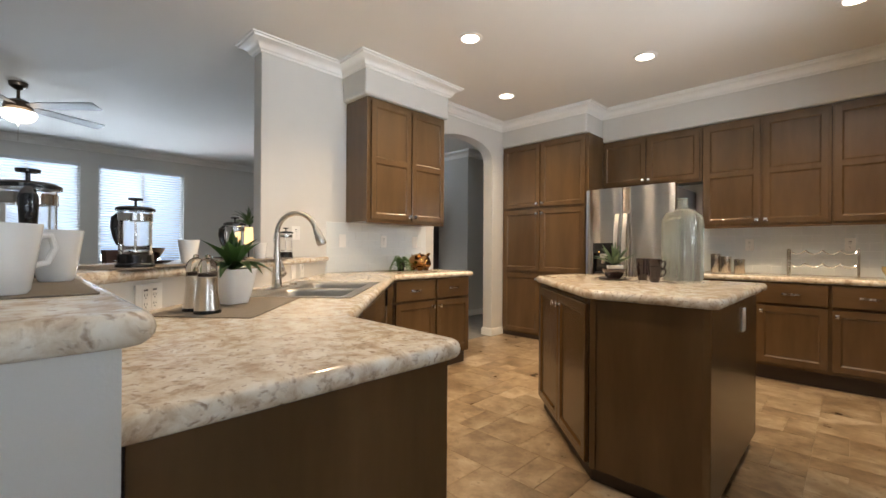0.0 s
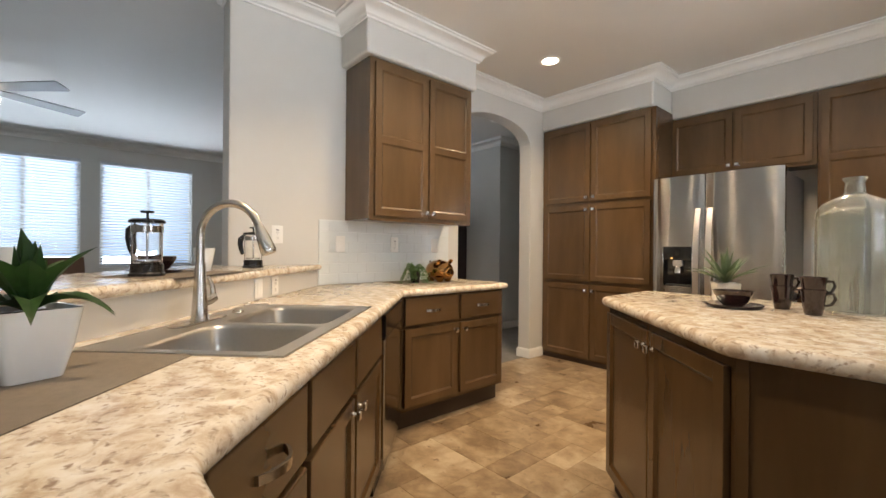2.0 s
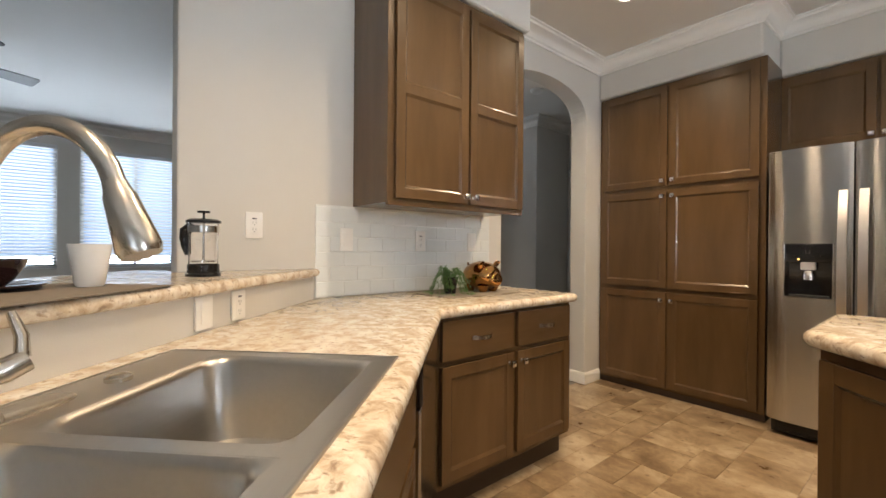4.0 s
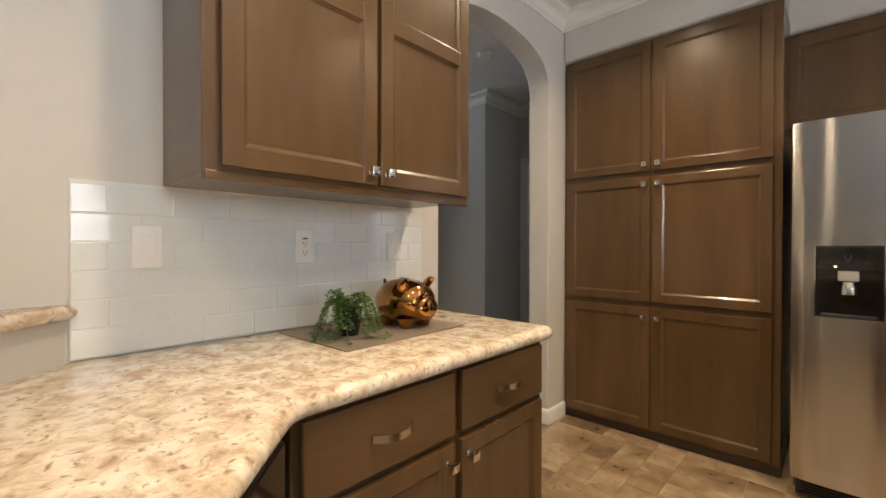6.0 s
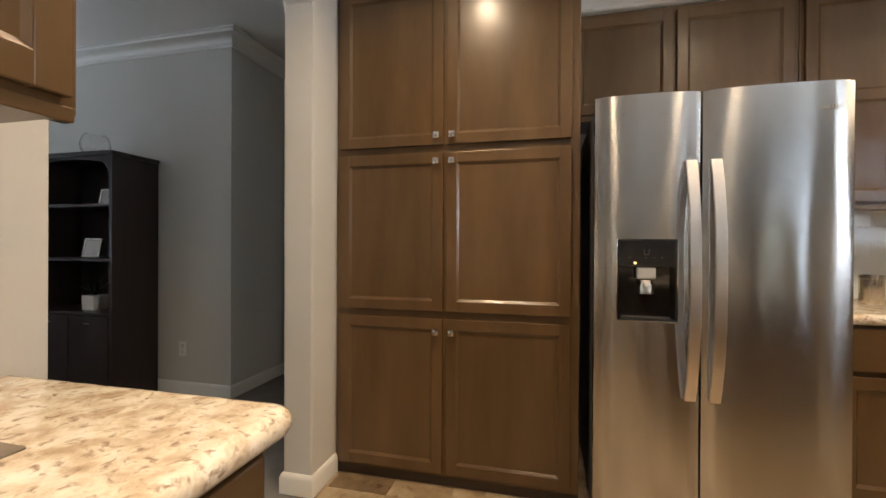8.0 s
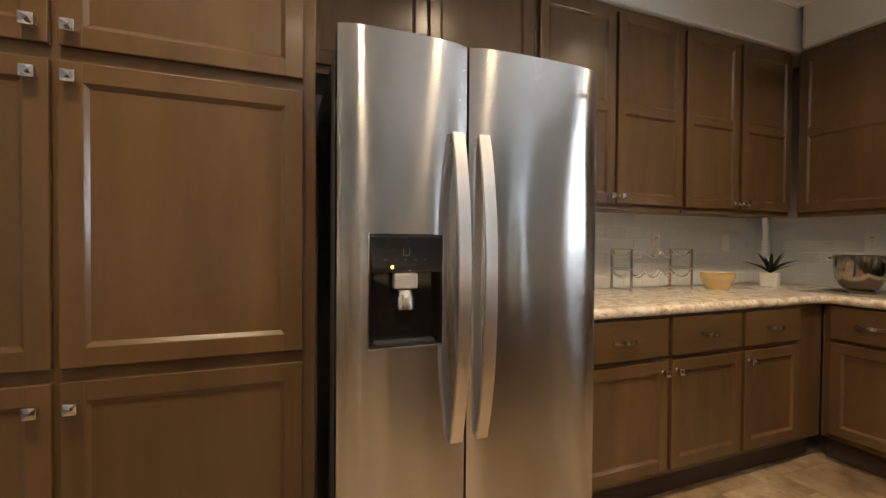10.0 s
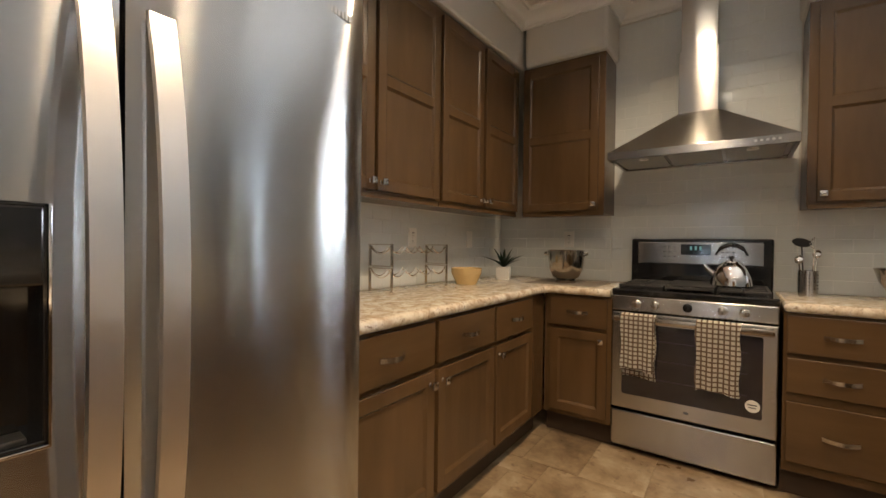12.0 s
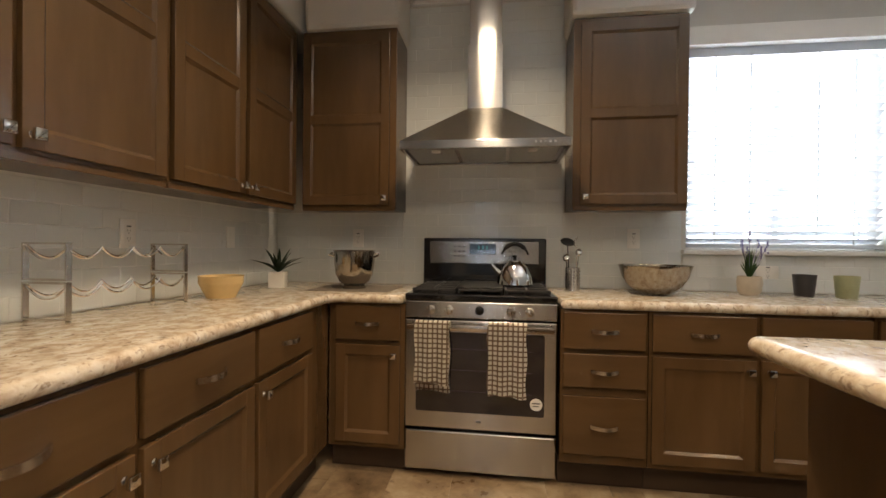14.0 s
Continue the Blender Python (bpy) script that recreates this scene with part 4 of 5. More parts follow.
def sink():
    s = empty("sink", SINKM, "double-bowl stainless steel drop-in kitchen sink", "sink")
    bm = bmesh.new()
    y0, y1 = 0.045, 0.42
    flat = [(0, 0, SW, 0.045), (0, 0.42, SW, SD), (0, 0.045, 0.035, 0.42), (0.392, 0.045, 0.418, 0.42), (0.825, 0.045, SW, 0.42)]
    for a, b, c, d in flat:
        box(bm, a, b, 0.0006, c, d, 0.0036)
    mesh_ob("rim", bm, SINK, s)
    bm = bmesh.new()
    for a, b, c, d in ((0, 0, SW, 0.006), (0, SD - 0.006, SW, SD), (0, 0, 0.006, SD), (SW - 0.006, 0, SW, SD)):
        box(bm, a, b, 0.0006, c, d, 0.0055, 0.002)
    mesh_ob("raised_edge", bm, SINK, s)
    for x0, ya, x1, yb in (B1, B2):
        def ring(k, z, r):
            return [(p[0], p[1], z) for p in rrect(x0 + k, ya + k, x1 - k, yb - k, r, 5)]
        bm = bmesh.new()
        loft(bm, [ring(-0.001, 0.0034, 0.002), ring(0.004, 0.0034, 0.045), ring(0.009, -0.002, 0.055), ring(0.013, -0.012, 0.06), ring(0.022, -0.13, 0.07), ring(0.032, -0.168, 0.08), ring(0.055, -0.182, 0.08), ring(0.10, -0.187, 0.06)], False, True)
        mesh_ob("bowl", bm, SINK, s, None, True)
        bm = bmesh.new()
        lathe(bm, [(0.045, -0.1865), (0.045, -0.183), (0.036, -0.182), (0.030, -0.186)], 20, ((x0 + x1) / 2, (ya + yb) / 2 + 0.03, 0))
        mesh_ob("drain", bm, CHROME, s, None, True)
    return s


sink()


def faucet():
    f = empty("faucet", SINKM @ pose(0.42, 0.49, 0.004), "brushed nickel gooseneck pull-down kitchen faucet", "faucet")
    bm = bmesh.new()
    lathe(bm, [(0.031, 0.0), (0.031, 0.006), (0.027, 0.012), (0.024, 0.06), (0.019, 0.13), (0.0165, 0.20)], 24)
    mesh_ob("base", bm, NICKEL, f, None, True)
    bm = bmesh.new()
    pts = [(0, 0, 0.19), (0, 0, 0.28)] + [(0, -0.105 + 0.105 * math.cos(a), 0.295 + 0.11 * math.sin(a)) for a in [math.pi * i / 14 * 0.90 for i in range(15)]]
    tube(bm, pts, 0.0135, 14)
    mesh_ob("neck", bm, NICKEL, f, None, True)
    e, d = Vector(pts[-1]), (Vector(pts[-1]) - Vector(pts[-2])).normalized()
    bm = bmesh.new()
    tube(bm, [e, e + d * 0.012, e + d * 0.02, e + d * 0.092, e + d * 0.102], 0.02, 18, [0.014, 0.016, 0.019, 0.0265, 0.023])
    mesh_ob("spray_head", bm, NICKEL, f, None, True)
    bm = bmesh.new()
    tube(bm, [(0, 0, 0.062), (0.028, -0.012, 0.070), (0.050, -0.020, 0.080)], 0.016, 14, [0.014, 0.018, 0.017])
    tube(bm, [(0.046, -0.018, 0.085), (0.050, -0.012, 0.115), (0.045, 0.0, 0.150)], 0.008, 10, [0.010, 0.009, 0.006])
    mesh_ob("lever", bm, NICKEL, f, None, True)
    p = empty("faucet_plate", SINKM @ pose(0.42, 0.49, 0.0037), "brushed nickel faucet deck plate on the sink", "deck plate")
    mesh_ob("plate", prism(bmesh.new(), rrect(-0.13, -0.031, 0.13, 0.031, 0.028, 6), 0.0, 0.005, 'z', 0.002, 2), NICKEL, p, None, True)


faucet()
bm = bmesh.new()
lathe(bm, [(0.022, 0.0), (0.022, 0.008), (0.016, 0.012), (0.0, 0.012)], 20)
tagged(mesh_ob("sink_hole_cover", bm, NICKEL, None, SINKM @ pose(0.63, 0.475, 0.0037), True), "small round nickel cap on the sink deck", "cap")


# ---- wall plates ----
def plate(m, kind, wide=0.072, high=0.118):
    """An outlet or a switch; built facing local -y, its back on y = 0."""
    o = empty("outlet" if kind == "outlet" else "light_switch", m, "white plastic wall %s plate" % ("outlet" if kind != "switch" else "switch"), "outlet" if kind == "outlet" else "switch")
    mesh_ob("plate", prism(bmesh.new(), rrect(-wide / 2, -high / 2, wide / 2, high / 2, 0.005, 3), -0.007, 0.0, 'y', 0.002, 2), WHITE_PL, o, None, True)
    n = 2 if wide > 0.1 and high > 0.1 else 1
    for k in range(n):
        cx = (k - (n - 1) / 2) * 0.046
        if kind == "switch":
            mesh_ob("rocker", boxes([(cx - 0.016, -0.0095, -0.033, cx + 0.016, -0.0071, 0.033)], 0.001), WHITE_PL, o)
        else:
            mesh_ob("socket", boxes([(cx - 0.017, -0.009, -0.036, cx + 0.017, -0.0071, 0.036)], 0.001), WHITE_PL, o)
            mesh_ob("slots", boxes([(cx - 0.007, -0.0096, z, cx - 0.005, -0.0089, z + 0.009) for z in (-0.024, 0.008)] + [(cx + 0.005, -0.0096, z, cx + 0.007, -0.0089, z + 0.008) for z in (-0.024, 0.008)] +
                                   [(cx - 0.002, -0.0096, z, cx + 0.002, -0.0089, z + 0.004) for z in (-0.032, 0.0)] + [(cx - 0.010, -0.0096, 0.026, cx + 0.010, -0.0089, 0.032)]), GREYBODY, o)
    return o


TT = 0.0085
for y, kind, z in ((1.845, "switch", 1.205), (2.318, "outlet", 1.205), (2.735, "switch", 1.205)):
    plate(pose(AX + TT, y, z, 0, 0, 90), kind)
plate(pose(AX + 0.0005, 1.396, 1.262, 0, 0, 90), "outlet")
for x, kind in ((0.34, "outlet"), (0.99, "switch"), (-0.40, "outlet")):
    plate(pose(x, FY - TT, 1.20), kind)
plate(pose(SX - TT, 4.44, 1.21, 0, 0, -90), "outlet")
plate(pose(SX - TT, 2.72, 1.22, 0, 0, -90), "outlet")
plate(pose(SX - TT, 1.98, 1.03, 0, 0, -90), "outlet", 0.118, 0.075)
for px, py, kind in ((-2.44, 1.095, "switch"), (-2.565, 1.22, "outlet")):
    plate(pose(px + 0.001, py + 0.001, 0.968, 0, 0, 135), kind, 0.075, 0.10)
plate(pose(-1.409, 0.066, 0.956, 0, 0, 135), "outlet", 0.135, 0.102)
plate(pose(-4.75, 5.079, 0.36), "outlet")

# ---- ceiling fixtures ----
# the added lamp over the sink has no fixture
for lx, ly in DOWNLIGHTS[:4]:
    d = empty("downlight", pose(lx, ly, H), "lit recessed downlight with a white trim ring in the ceiling", "ceiling light", "recessed downlights")
    bm = bmesh.new()
    lathe(bm, [(0.098, 0.0), (0.098, -0.004), (0.088, -0.007), (0.070, -0.005), (0.068, 0.0)], 32)
    mesh_ob("trim_ring", bm, TRIM, d, None, True)
    bm = bmesh.new()
    lathe(bm, [(0.0, -0.003), (0.069, -0.003), (0.069, -0.0015), (0.0, -0.0015)], 28)
    mesh_ob("lens", bm, LAMP_ON, d)
bm = bmesh.new()
lathe(bm, [(0.065, 0.0), (0.065, -0.02), (0.05, -0.034), (0.0, -0.036)], 28)
tagged(mesh_ob("smoke_detector", bm, WHITE_PL, None, pose(-3.75, 4.35, H), True), "round white smoke detector on the hall ceiling", "smoke detector")


def ceiling_fan():
    f = empty("ceiling_fan", pose(-5.75, -0.27, H), "ceiling fan with grey blades and a lit glass bowl", "ceiling fan")
    bm = bmesh.new()
    lathe(bm, [(0.075, 0.0), (0.070, -0.04), (0.03, -0.07), (0.014, -0.075), (0.014, -0.16), (0.06, -0.175), (0.105, -0.20), (0.115, -0.26), (0.09, -0.295)], 28)
    mesh_ob("motor", bm, mat("bronze_metal", (0.10, 0.075, 0.055), 0.3, 0.9), f, None, True)
    bm = bmesh.new()
    lathe(bm, [(0.13, -0.295), (0.145, -0.31), (0.13, -0.36), (0.08, -0.395), (0.0, -0.405)], 28)
    mesh_ob("glass_bowl", bm, glow("lit_fan_bowl", (1.0, 0.88, 0.70), 5.0), f, None, True)
    bl = mat("grey_fan_blade", (0.10, 0.088, 0.088), 0.45, 0, 0.2, 3.0, stretch=(1, 12, 1))
    for i in range(5):
        bm = bmesh.new()
        prism(bm, fillet([(0.10, -0.035), (0.22, -0.06), (0.80, -0.075), (0.80, 0.075), (0.22, 0.06), (0.10, 0.035)], [0, 0.02, 0.025, 0.025, 0.02, 0]), -0.004, 0.004)
        mesh_ob("blade", bm, bl, f, pose(0, 0, -0.235, 0, 0, 72 * i + 46) @ pose(0, 0, 0, -13, 0, 0))
    bm = tube(bmesh.new(), [(0.05, 0, -0.36), (0.05, 0, -0.60)], 0.002, 6)
    mesh_ob("pull_chain", bm, NICKEL, f)


ceiling_fan()
area_lamp("fan_lamp", pose(-5.75, -0.27, H - 0.43), 0.2, 0.2, FAN_W, (1.0, 0.84, 0.62), 'DISK')

# ---- loose things ----
def turned(name, m, profile, material, label, category, group="", seg=32, extra=None):
    """A turned vessel; extra(parent) adds parts."""
    if extra is None:
        return tagged(mesh_ob(name, lathe(bmesh.new(), profile, seg), material, None, m, True), label, category, group)
    o = empty(name, m, label, category, group)
    mesh_ob("body", lathe(bmesh.new(), profile, seg), material, o, None, True)
    extra(o)
    return o


def blade(bm, m, length, width, droop, fold=0.25, n=7):
    """A pointed leaf that rises and droops."""
    rows = []
    for i in range(n + 1):
        t = i / n
        w = width * math.sin(math.pi * (0.12 + 0.88 * t) ** 0.8) * (1 - t * 0.15) if i < n else 0.0004
        y, z = length * t * (1 - 0.15 * droop * t), length * (0.55 * t - droop * t * t)
        rows.append([bm.verts.new(m @ Vector(p)) for p in ((-w / 2, y, z + w * fold), (0, y, z), (w / 2, y, z + w * fold))])
    for a, b in zip(rows, rows[1:]):
        for k in range(2):
            bm.faces.new((a[k], a[k + 1], b[k + 1], b[k]))


def rosette(parent, material, z, rings, name="leaves"):
    """rings: (count, length, width, tilt up in degrees, droop)."""
    bm = bmesh.new()
    for q, (count, length, width, tilt, droop) in enumerate(rings):
        for i in range(count):
            a = 360 * i / count + q * 37 + random.uniform(-9, 9)
            blade(bm, pose(0, 0, z, 0, 0, a) @ pose(0, 0.008, 0, tilt + random.uniform(-6, 6), 0, 0), length * random.uniform(0.85, 1.1), width, droop)
    bmesh.ops.solidify(bm, geom=bm.faces[:], thickness=0.0012)
    return mesh_ob(name, bm, material, parent, None, True)


def square_pot(parent, w0, w1, h, material, r=0.012):
    bm = bmesh.new()
    def ring(w, z):
        return [(x, y, z) for x, y in rrect(-w / 2, -w / 2, w / 2, w / 2, r, 3)]
    loft(bm, [ring(w0, 0), ring(w0 + (w1 - w0) * 0.55, h * 0.45), ring(w1, h), ring(w1 - 0.012, h), ring(w1 - 0.016, h - 0.02)])
    mesh_ob("pot", bm, material, parent, None, True)
    mesh_ob("soil", prism(bmesh.new(), rrect(-w1 / 2 + 0.01, -w1 / 2 + 0.01, w1 / 2 - 0.01, w1 / 2 - 0.01, r, 3), h - 0.025, h - 0.012), SOIL, parent)


def mat_cloth(m, pts, label):
    ob = mesh_ob("placemat", prism(bmesh.new(), fillet(pts, 0.006, 2), 0.0004, 0.0028), RUNNER, None, m)
    return tagged(ob, label, "placemat")


# counter beside the sink
mat_cloth(pose(0, 0, CH), [(-0.965, 0.255), (-1.395, 0.635), (-1.62, 0.40), (-1.235, 0.02)], "taupe linen placemat on the sink counter")
o = empty("potted_plant", pose(-1.375, 0.338, CH + 0.003, 0, 0, 20), "broad-leaved green plant in a white faceted pot", "plant")
square_pot(o, 0.088, 0.135, 0.135, WHITE_CER, 0.018)
rosette(o, LEAF, 0.13, [(7, 0.165, 0.052, 4, 0.75), (8, 0.15, 0.058, 34, 0.30), (7, 0.135, 0.054, 58, 0.1), (4, 0.11, 0.042, 76, 0.0)])


def grinder(m):
    o = empty("pepper_grinder", m, "brushed steel pepper grinder with a clear dome", "grinder", "grinders beside the sink")
    mesh_ob("base", lathe(bmesh.new(), [(0.0, 0.0), (0.037, 0.0), (0.038, 0.006), (0.036, 0.010)], 28), BLACK, o, None, True)
    mesh_ob("body", lathe(bmesh.new(), [(0.036, 0.010), (0.035, 0.018), (0.029, 0.060), (0.0275, 0.092), (0.0285, 0.106), (0.027, 0.108), (0.0, 0.108)], 32), NICKEL, o, None, True)
    dome = mesh_ob("dome", lathe(bmesh.new(), [(0.0265, 0.1085), (0.0275, 0.128), (0.025, 0.146), (0.017, 0.158), (0.008, 0.163), (0.007, 0.172), (0.0, 0.174)], 28), CLEAR, o, None, True)
    dome.visible_shadow = False
    mesh_ob("grains", lathe(bmesh.new(), [(0.0, 0.1086), (0.0235, 0.1086), (0.0235, 0.118), (0.0, 0.121)], 20), SOIL, o, None, True)


grinder(pose(-1.165, 0.187, CH + 0.003) @ Matrix.Scale(1.12, 4))
grinder(pose(-1.255, 0.176, CH + 0.003, 0, 0, 40) @ Matrix.Scale(1.12, 4))


# coffee things on the ledge
def french_press(x, y, turn, s=1.0):
    o = empty("french_press", pose(x, y, LEDGE + 0.003, 0, 0, turn) @ Matrix.Scale(s, 4), "glass french press with black plastic lid and handle", "french press", "french presses on the ledge")
    g = mesh_ob("beaker", lathe(bmesh.new(), [(0.044, 0.022), (0.047, 0.03), (0.047, 0.185), (0.049, 0.19), (0.0465, 0.19), (0.0445, 0.185), (0.0445, 0.032), (0.042, 0.026)], 32), CLEAR, o, None, True)
    g.visible_shadow = False
    mesh_ob("base", lathe(bmesh.new(), [(0.056, 0.0), (0.056, 0.008), (0.051, 0.014), (0.051, 0.042), (0.049, 0.042), (0.049, 0.02), (0.0, 0.02)], 32), BLACK, o, None, True)
    mesh_ob("lid", lathe(bmesh.new(), [(0.056, 0.188), (0.056, 0.196), (0.046, 0.202), (0.010, 0.204), (0.004, 0.206), (0.004, 0.222), (0.020, 0.224), (0.021, 0.231), (0.0, 0.233)], 32), BLACK, o, None, True)
    mesh_ob("band", lathe(bmesh.new(), [(0.0482, 0.155), (0.0495, 0.155), (0.0495, 0.178), (0.0482, 0.178)], 32), STEEL, o, None, True)
    mesh_ob("plunger", lathe(bmesh.new(), [(0.040, 0.05), (0.040, 0.056), (0.004, 0.058), (0.003, 0.195)], 20), CHROME, o, None, True)
    bm = bmesh.new()
    tube(bm, [(-0.048, 0, 0.172), (-0.068, 0, 0.176), (-0.084, 0, 0.165), (-0.088, 0, 0.135), (-0.080, 0, 0.10), (-0.072, 0, 0.075)], 0.012, 10, [0.010, 0.013, 0.016, 0.015, 0.013, 0.008])
    mesh_ob("handle", bm, BLACK, o, None, True)


PRESSES = ((-1.0, -0.24, 0, 1.08), (-1.445, 0.035, -150, 1.05), (-2.14, 0.605, -150, 1.05), (-2.63, 1.13, -145, 0.95))
for x, y, turn, s in PRESSES:
    french_press(x, y, turn + 180, s)


def mug(x, y, z, turn, material, label, group, s=1.0):
    o = empty("mug", pose(x, y, z, 0, 0, turn) @ Matrix.Scale(s, 4), label, "mug", group)
    mesh_ob("body", lathe(bmesh.new(), [(0.0, 0.0), (0.026, 0.0), (0.030, 0.006), (0.037, 0.055), (0.044, 0.104), (0.041, 0.104), (0.034, 0.055), (0.027, 0.010), (0.0, 0.008)], 28), material, o, None, True)
    mesh_ob("handle", tube(bmesh.new(), [(0.038, 0, 0.085), (0.060, 0, 0.088), (0.066, 0, 0.068), (0.055, 0, 0.045), (0.035, 0, 0.04)], 0.0052, 8), material, o, None, True)


for x, y, turn in ((-0.52, -0.27, 120), (-0.80, -0.20, 200), (-1.80, 0.29, 160), (-2.37, 0.84, 170)):
    mug(x, y, LEDGE + 0.003, turn, WHITE_CER, "white ceramic tapered coffee mug on the ledge", "white mugs on the ledge")


def bowl_on_plate(x, y, z, turn=0.0):
    turned("plate", pose(x, y, z, 0, 0, turn), [(0.0, 0.0), (0.07, 0.0), (0.105, 0.010), (0.105, 0.014), (0.068, 0.006), (0.0, 0.006)], BROWN_CER, "dark brown glazed plate under a bowl", "plate", "brown tableware")
    turned("bowl", pose(x, y, z + 0.0065), [(0.0, 0.0), (0.035, 0.0), (0.052, 0.018), (0.070, 0.050), (0.073, 0.062), (0.069, 0.062), (0.060, 0.040), (0.040, 0.012), (0.0, 0.008)], BROWN_CER, "dark brown glazed bowl on a plate", "bowl", "brown tableware")


for x, y in ((-1.22, -0.24), (-1.78, 0.12), (-2.36, 0.66)):
    bowl_on_plate(x, y, LEDGE + 0.003)
for k, (x, y, a) in enumerate(((-0.70, -0.335, 0), (-1.55, 0.02, -43), (-2.25, 0.72, -43))):
    mat_cloth(pose(x, y, LEDGE, 0, 0, a), [(-0.24, -0.14), (0.24, -0.14), (0.24, 0.17), (-0.24, 0.17)], "taupe linen placemat on the bar ledge")

# counter beside the arch
mat_cloth(pose(0, 0, CH), [(-2.975, 2.20), (-2.585, 2.215), (-2.60, 2.735), (-2.975, 2.735)], "taupe linen runner under fern and pig")


def pig():
    o = empty("piggy_bank", pose(-2.765, 2.585, CH + 0.003, 0, 0, 4) @ Matrix.Scale(1.17, 4), "shiny copper-gold ceramic piggy bank", "piggy bank")
    bm = bmesh.new()
    # plump body: rings along its length, fuller at the head
    loops = []
    for i in range(21):
        a = math.pi * i / 20
        px = -0.093 * math.cos(a) + 0.002
        rr = max(0.0008, math.sin(a) ** 0.62)
        loops.append([(px, 0.083 * rr * math.cos(2 * math.pi * k / 32), 0.0755 + 0.0715 * rr * math.sin(2 * math.pi * k / 32)) for k in range(32)])
    loft(bm, loops)
    mesh_ob("body", bm, GOLD, o, None, True)
    bm = bmesh.new()
    lathe(bm, [(0.0, 0.020), (0.024, 0.020), (0.031, 0.016), (0.035, 0.008), (0.038, -0.012)], 28, squash=1.25)
    mesh_ob("snout", bm, GOLD, o, pose(0.088, 0, 0.062, 0, 84, 0), True)
    for y in (-1, 1):
        bm = bmesh.new()
        bmesh.ops.create_uvsphere(bm, u_segments=8, v_segments=6, radius=0.0042)
        mesh_ob("nostril", bm, BLACK_GLOSS, o, pose(0.1075, y * 0.014, 0.064))
    for x, y in ((0.044, 0.036), (0.044, -0.036), (-0.044, 0.036), (-0.044, -0.036)):
        mesh_ob("foot", lathe(bmesh.new(), [(0.018, 0.0), (0.021, 0.003), (0.024, 0.012), (0.034, 0.032)], 18), GOLD, o, pose(x, y, 0), True)
    for y in (-1, 1):
        loops = []
        for w, d, px, pz in ((0.026, 0.012, 0.0, -0.016), (0.028, 0.011, 0.001, 0.0), (0.025, 0.009, 0.006, 0.014), (0.016, 0.007, 0.014, 0.024), (0.004, 0.004, 0.022, 0.026)):
            loops.append([(px + d * math.sin(2 * math.pi * k / 14), w * math.cos(2 * math.pi * k / 14), pz) for k in range(14)])
        mesh_ob("ear", loft(bmesh.new(), loops), GOLD, o, pose(0.046, y * 0.055, 0.131, -y * 36, 8, y * 14) @ Matrix.Scale(0.78, 4), True)
    mesh_ob("coin_slot", boxes([(-0.020, -0.002, 0.1445, 0.020, 0.002, 0.1478)], 0.0008), BLACK_GLOSS, o)
    mesh_ob("tail", tube(bmesh.new(), [(-0.084, 0, 0.11), (-0.096, 0.008, 0.122), (-0.092, 0.0, 0.136), (-0.084, -0.006, 0.128)], 0.005, 8), GOLD, o, None, True)
    for y in (-1, 1):
        bm = bmesh.new()
        bmesh.ops.create_uvsphere(bm, u_segments=12, v_segments=8, radius=0.0075)
        mesh_ob("eye", bm, BLACK_GLOSS, o, pose(0.077, y * 0.044, 0.094), True)


pig()


def fern(m):
    o = empty("fern", m, "trailing small-leaved green fern in a black pot", "plant")
    mesh_ob("pot", lathe(bmesh.new(), [(0.0, 0.0), (0.030, 0.0), (0.042, 0.085), (0.043, 0.09), (0.039, 0.09), (0.036, 0.078), (0.0, 0.076)], 24), BLACK, o, None, True)
    bm = bmesh.new()
    for i in range(46):
        a, reach, lift = random.uniform(0, 2 * math.pi), random.uniform(0.05, 0.135), random.uniform(0.02, 0.07)
        drop = random.uniform(0.02, 0.15) * (reach / 0.13)
        pts = []
        for k in range(13):
            t = k / 12
            r = 0.012 + reach * t ** 0.8
            pts.append(Vector((r * math.cos(a + 0.4 * t), r * math.sin(a + 0.4 * t), max(0.006, 0.085 + lift * math.sin(math.pi * min(1, t * 1.2)) - drop * t * t))))
        tube(bm, pts, 0.0009, 3)
        for k in range(1, 13):
            for sgn in (-1, 1):
                for q in range(2):
                    lm = Matrix.Translation(pts[k] + Vector((0, 0, random.uniform(-0.003, 0.003)))) @ Euler((random.uniform(-0.6, 0.6), random.uniform(-0.6, 0.6), a + sgn * random.uniform(0.6, 1.7))).to_matrix().to_4x4()
                    s = random.uniform(0.006, 0.0105)
                    v = [bm.verts.new(lm @ Vector(p)) for p in ((0, 0, 0), (s * 0.6, s * 0.45, 0.001), (s * 1.3, 0, 0), (s * 0.6, -s * 0.45, 0.001))]
                    bm.faces.new(v)
    tagged(mesh_ob("fronds", bm, mat("fern_green", (0.060, 0.125, 0.028), 0.5, 0, 0.5, 25.0), o), kind="stuff")


fern(pose(-2.765, 2.345, CH + 0.003))

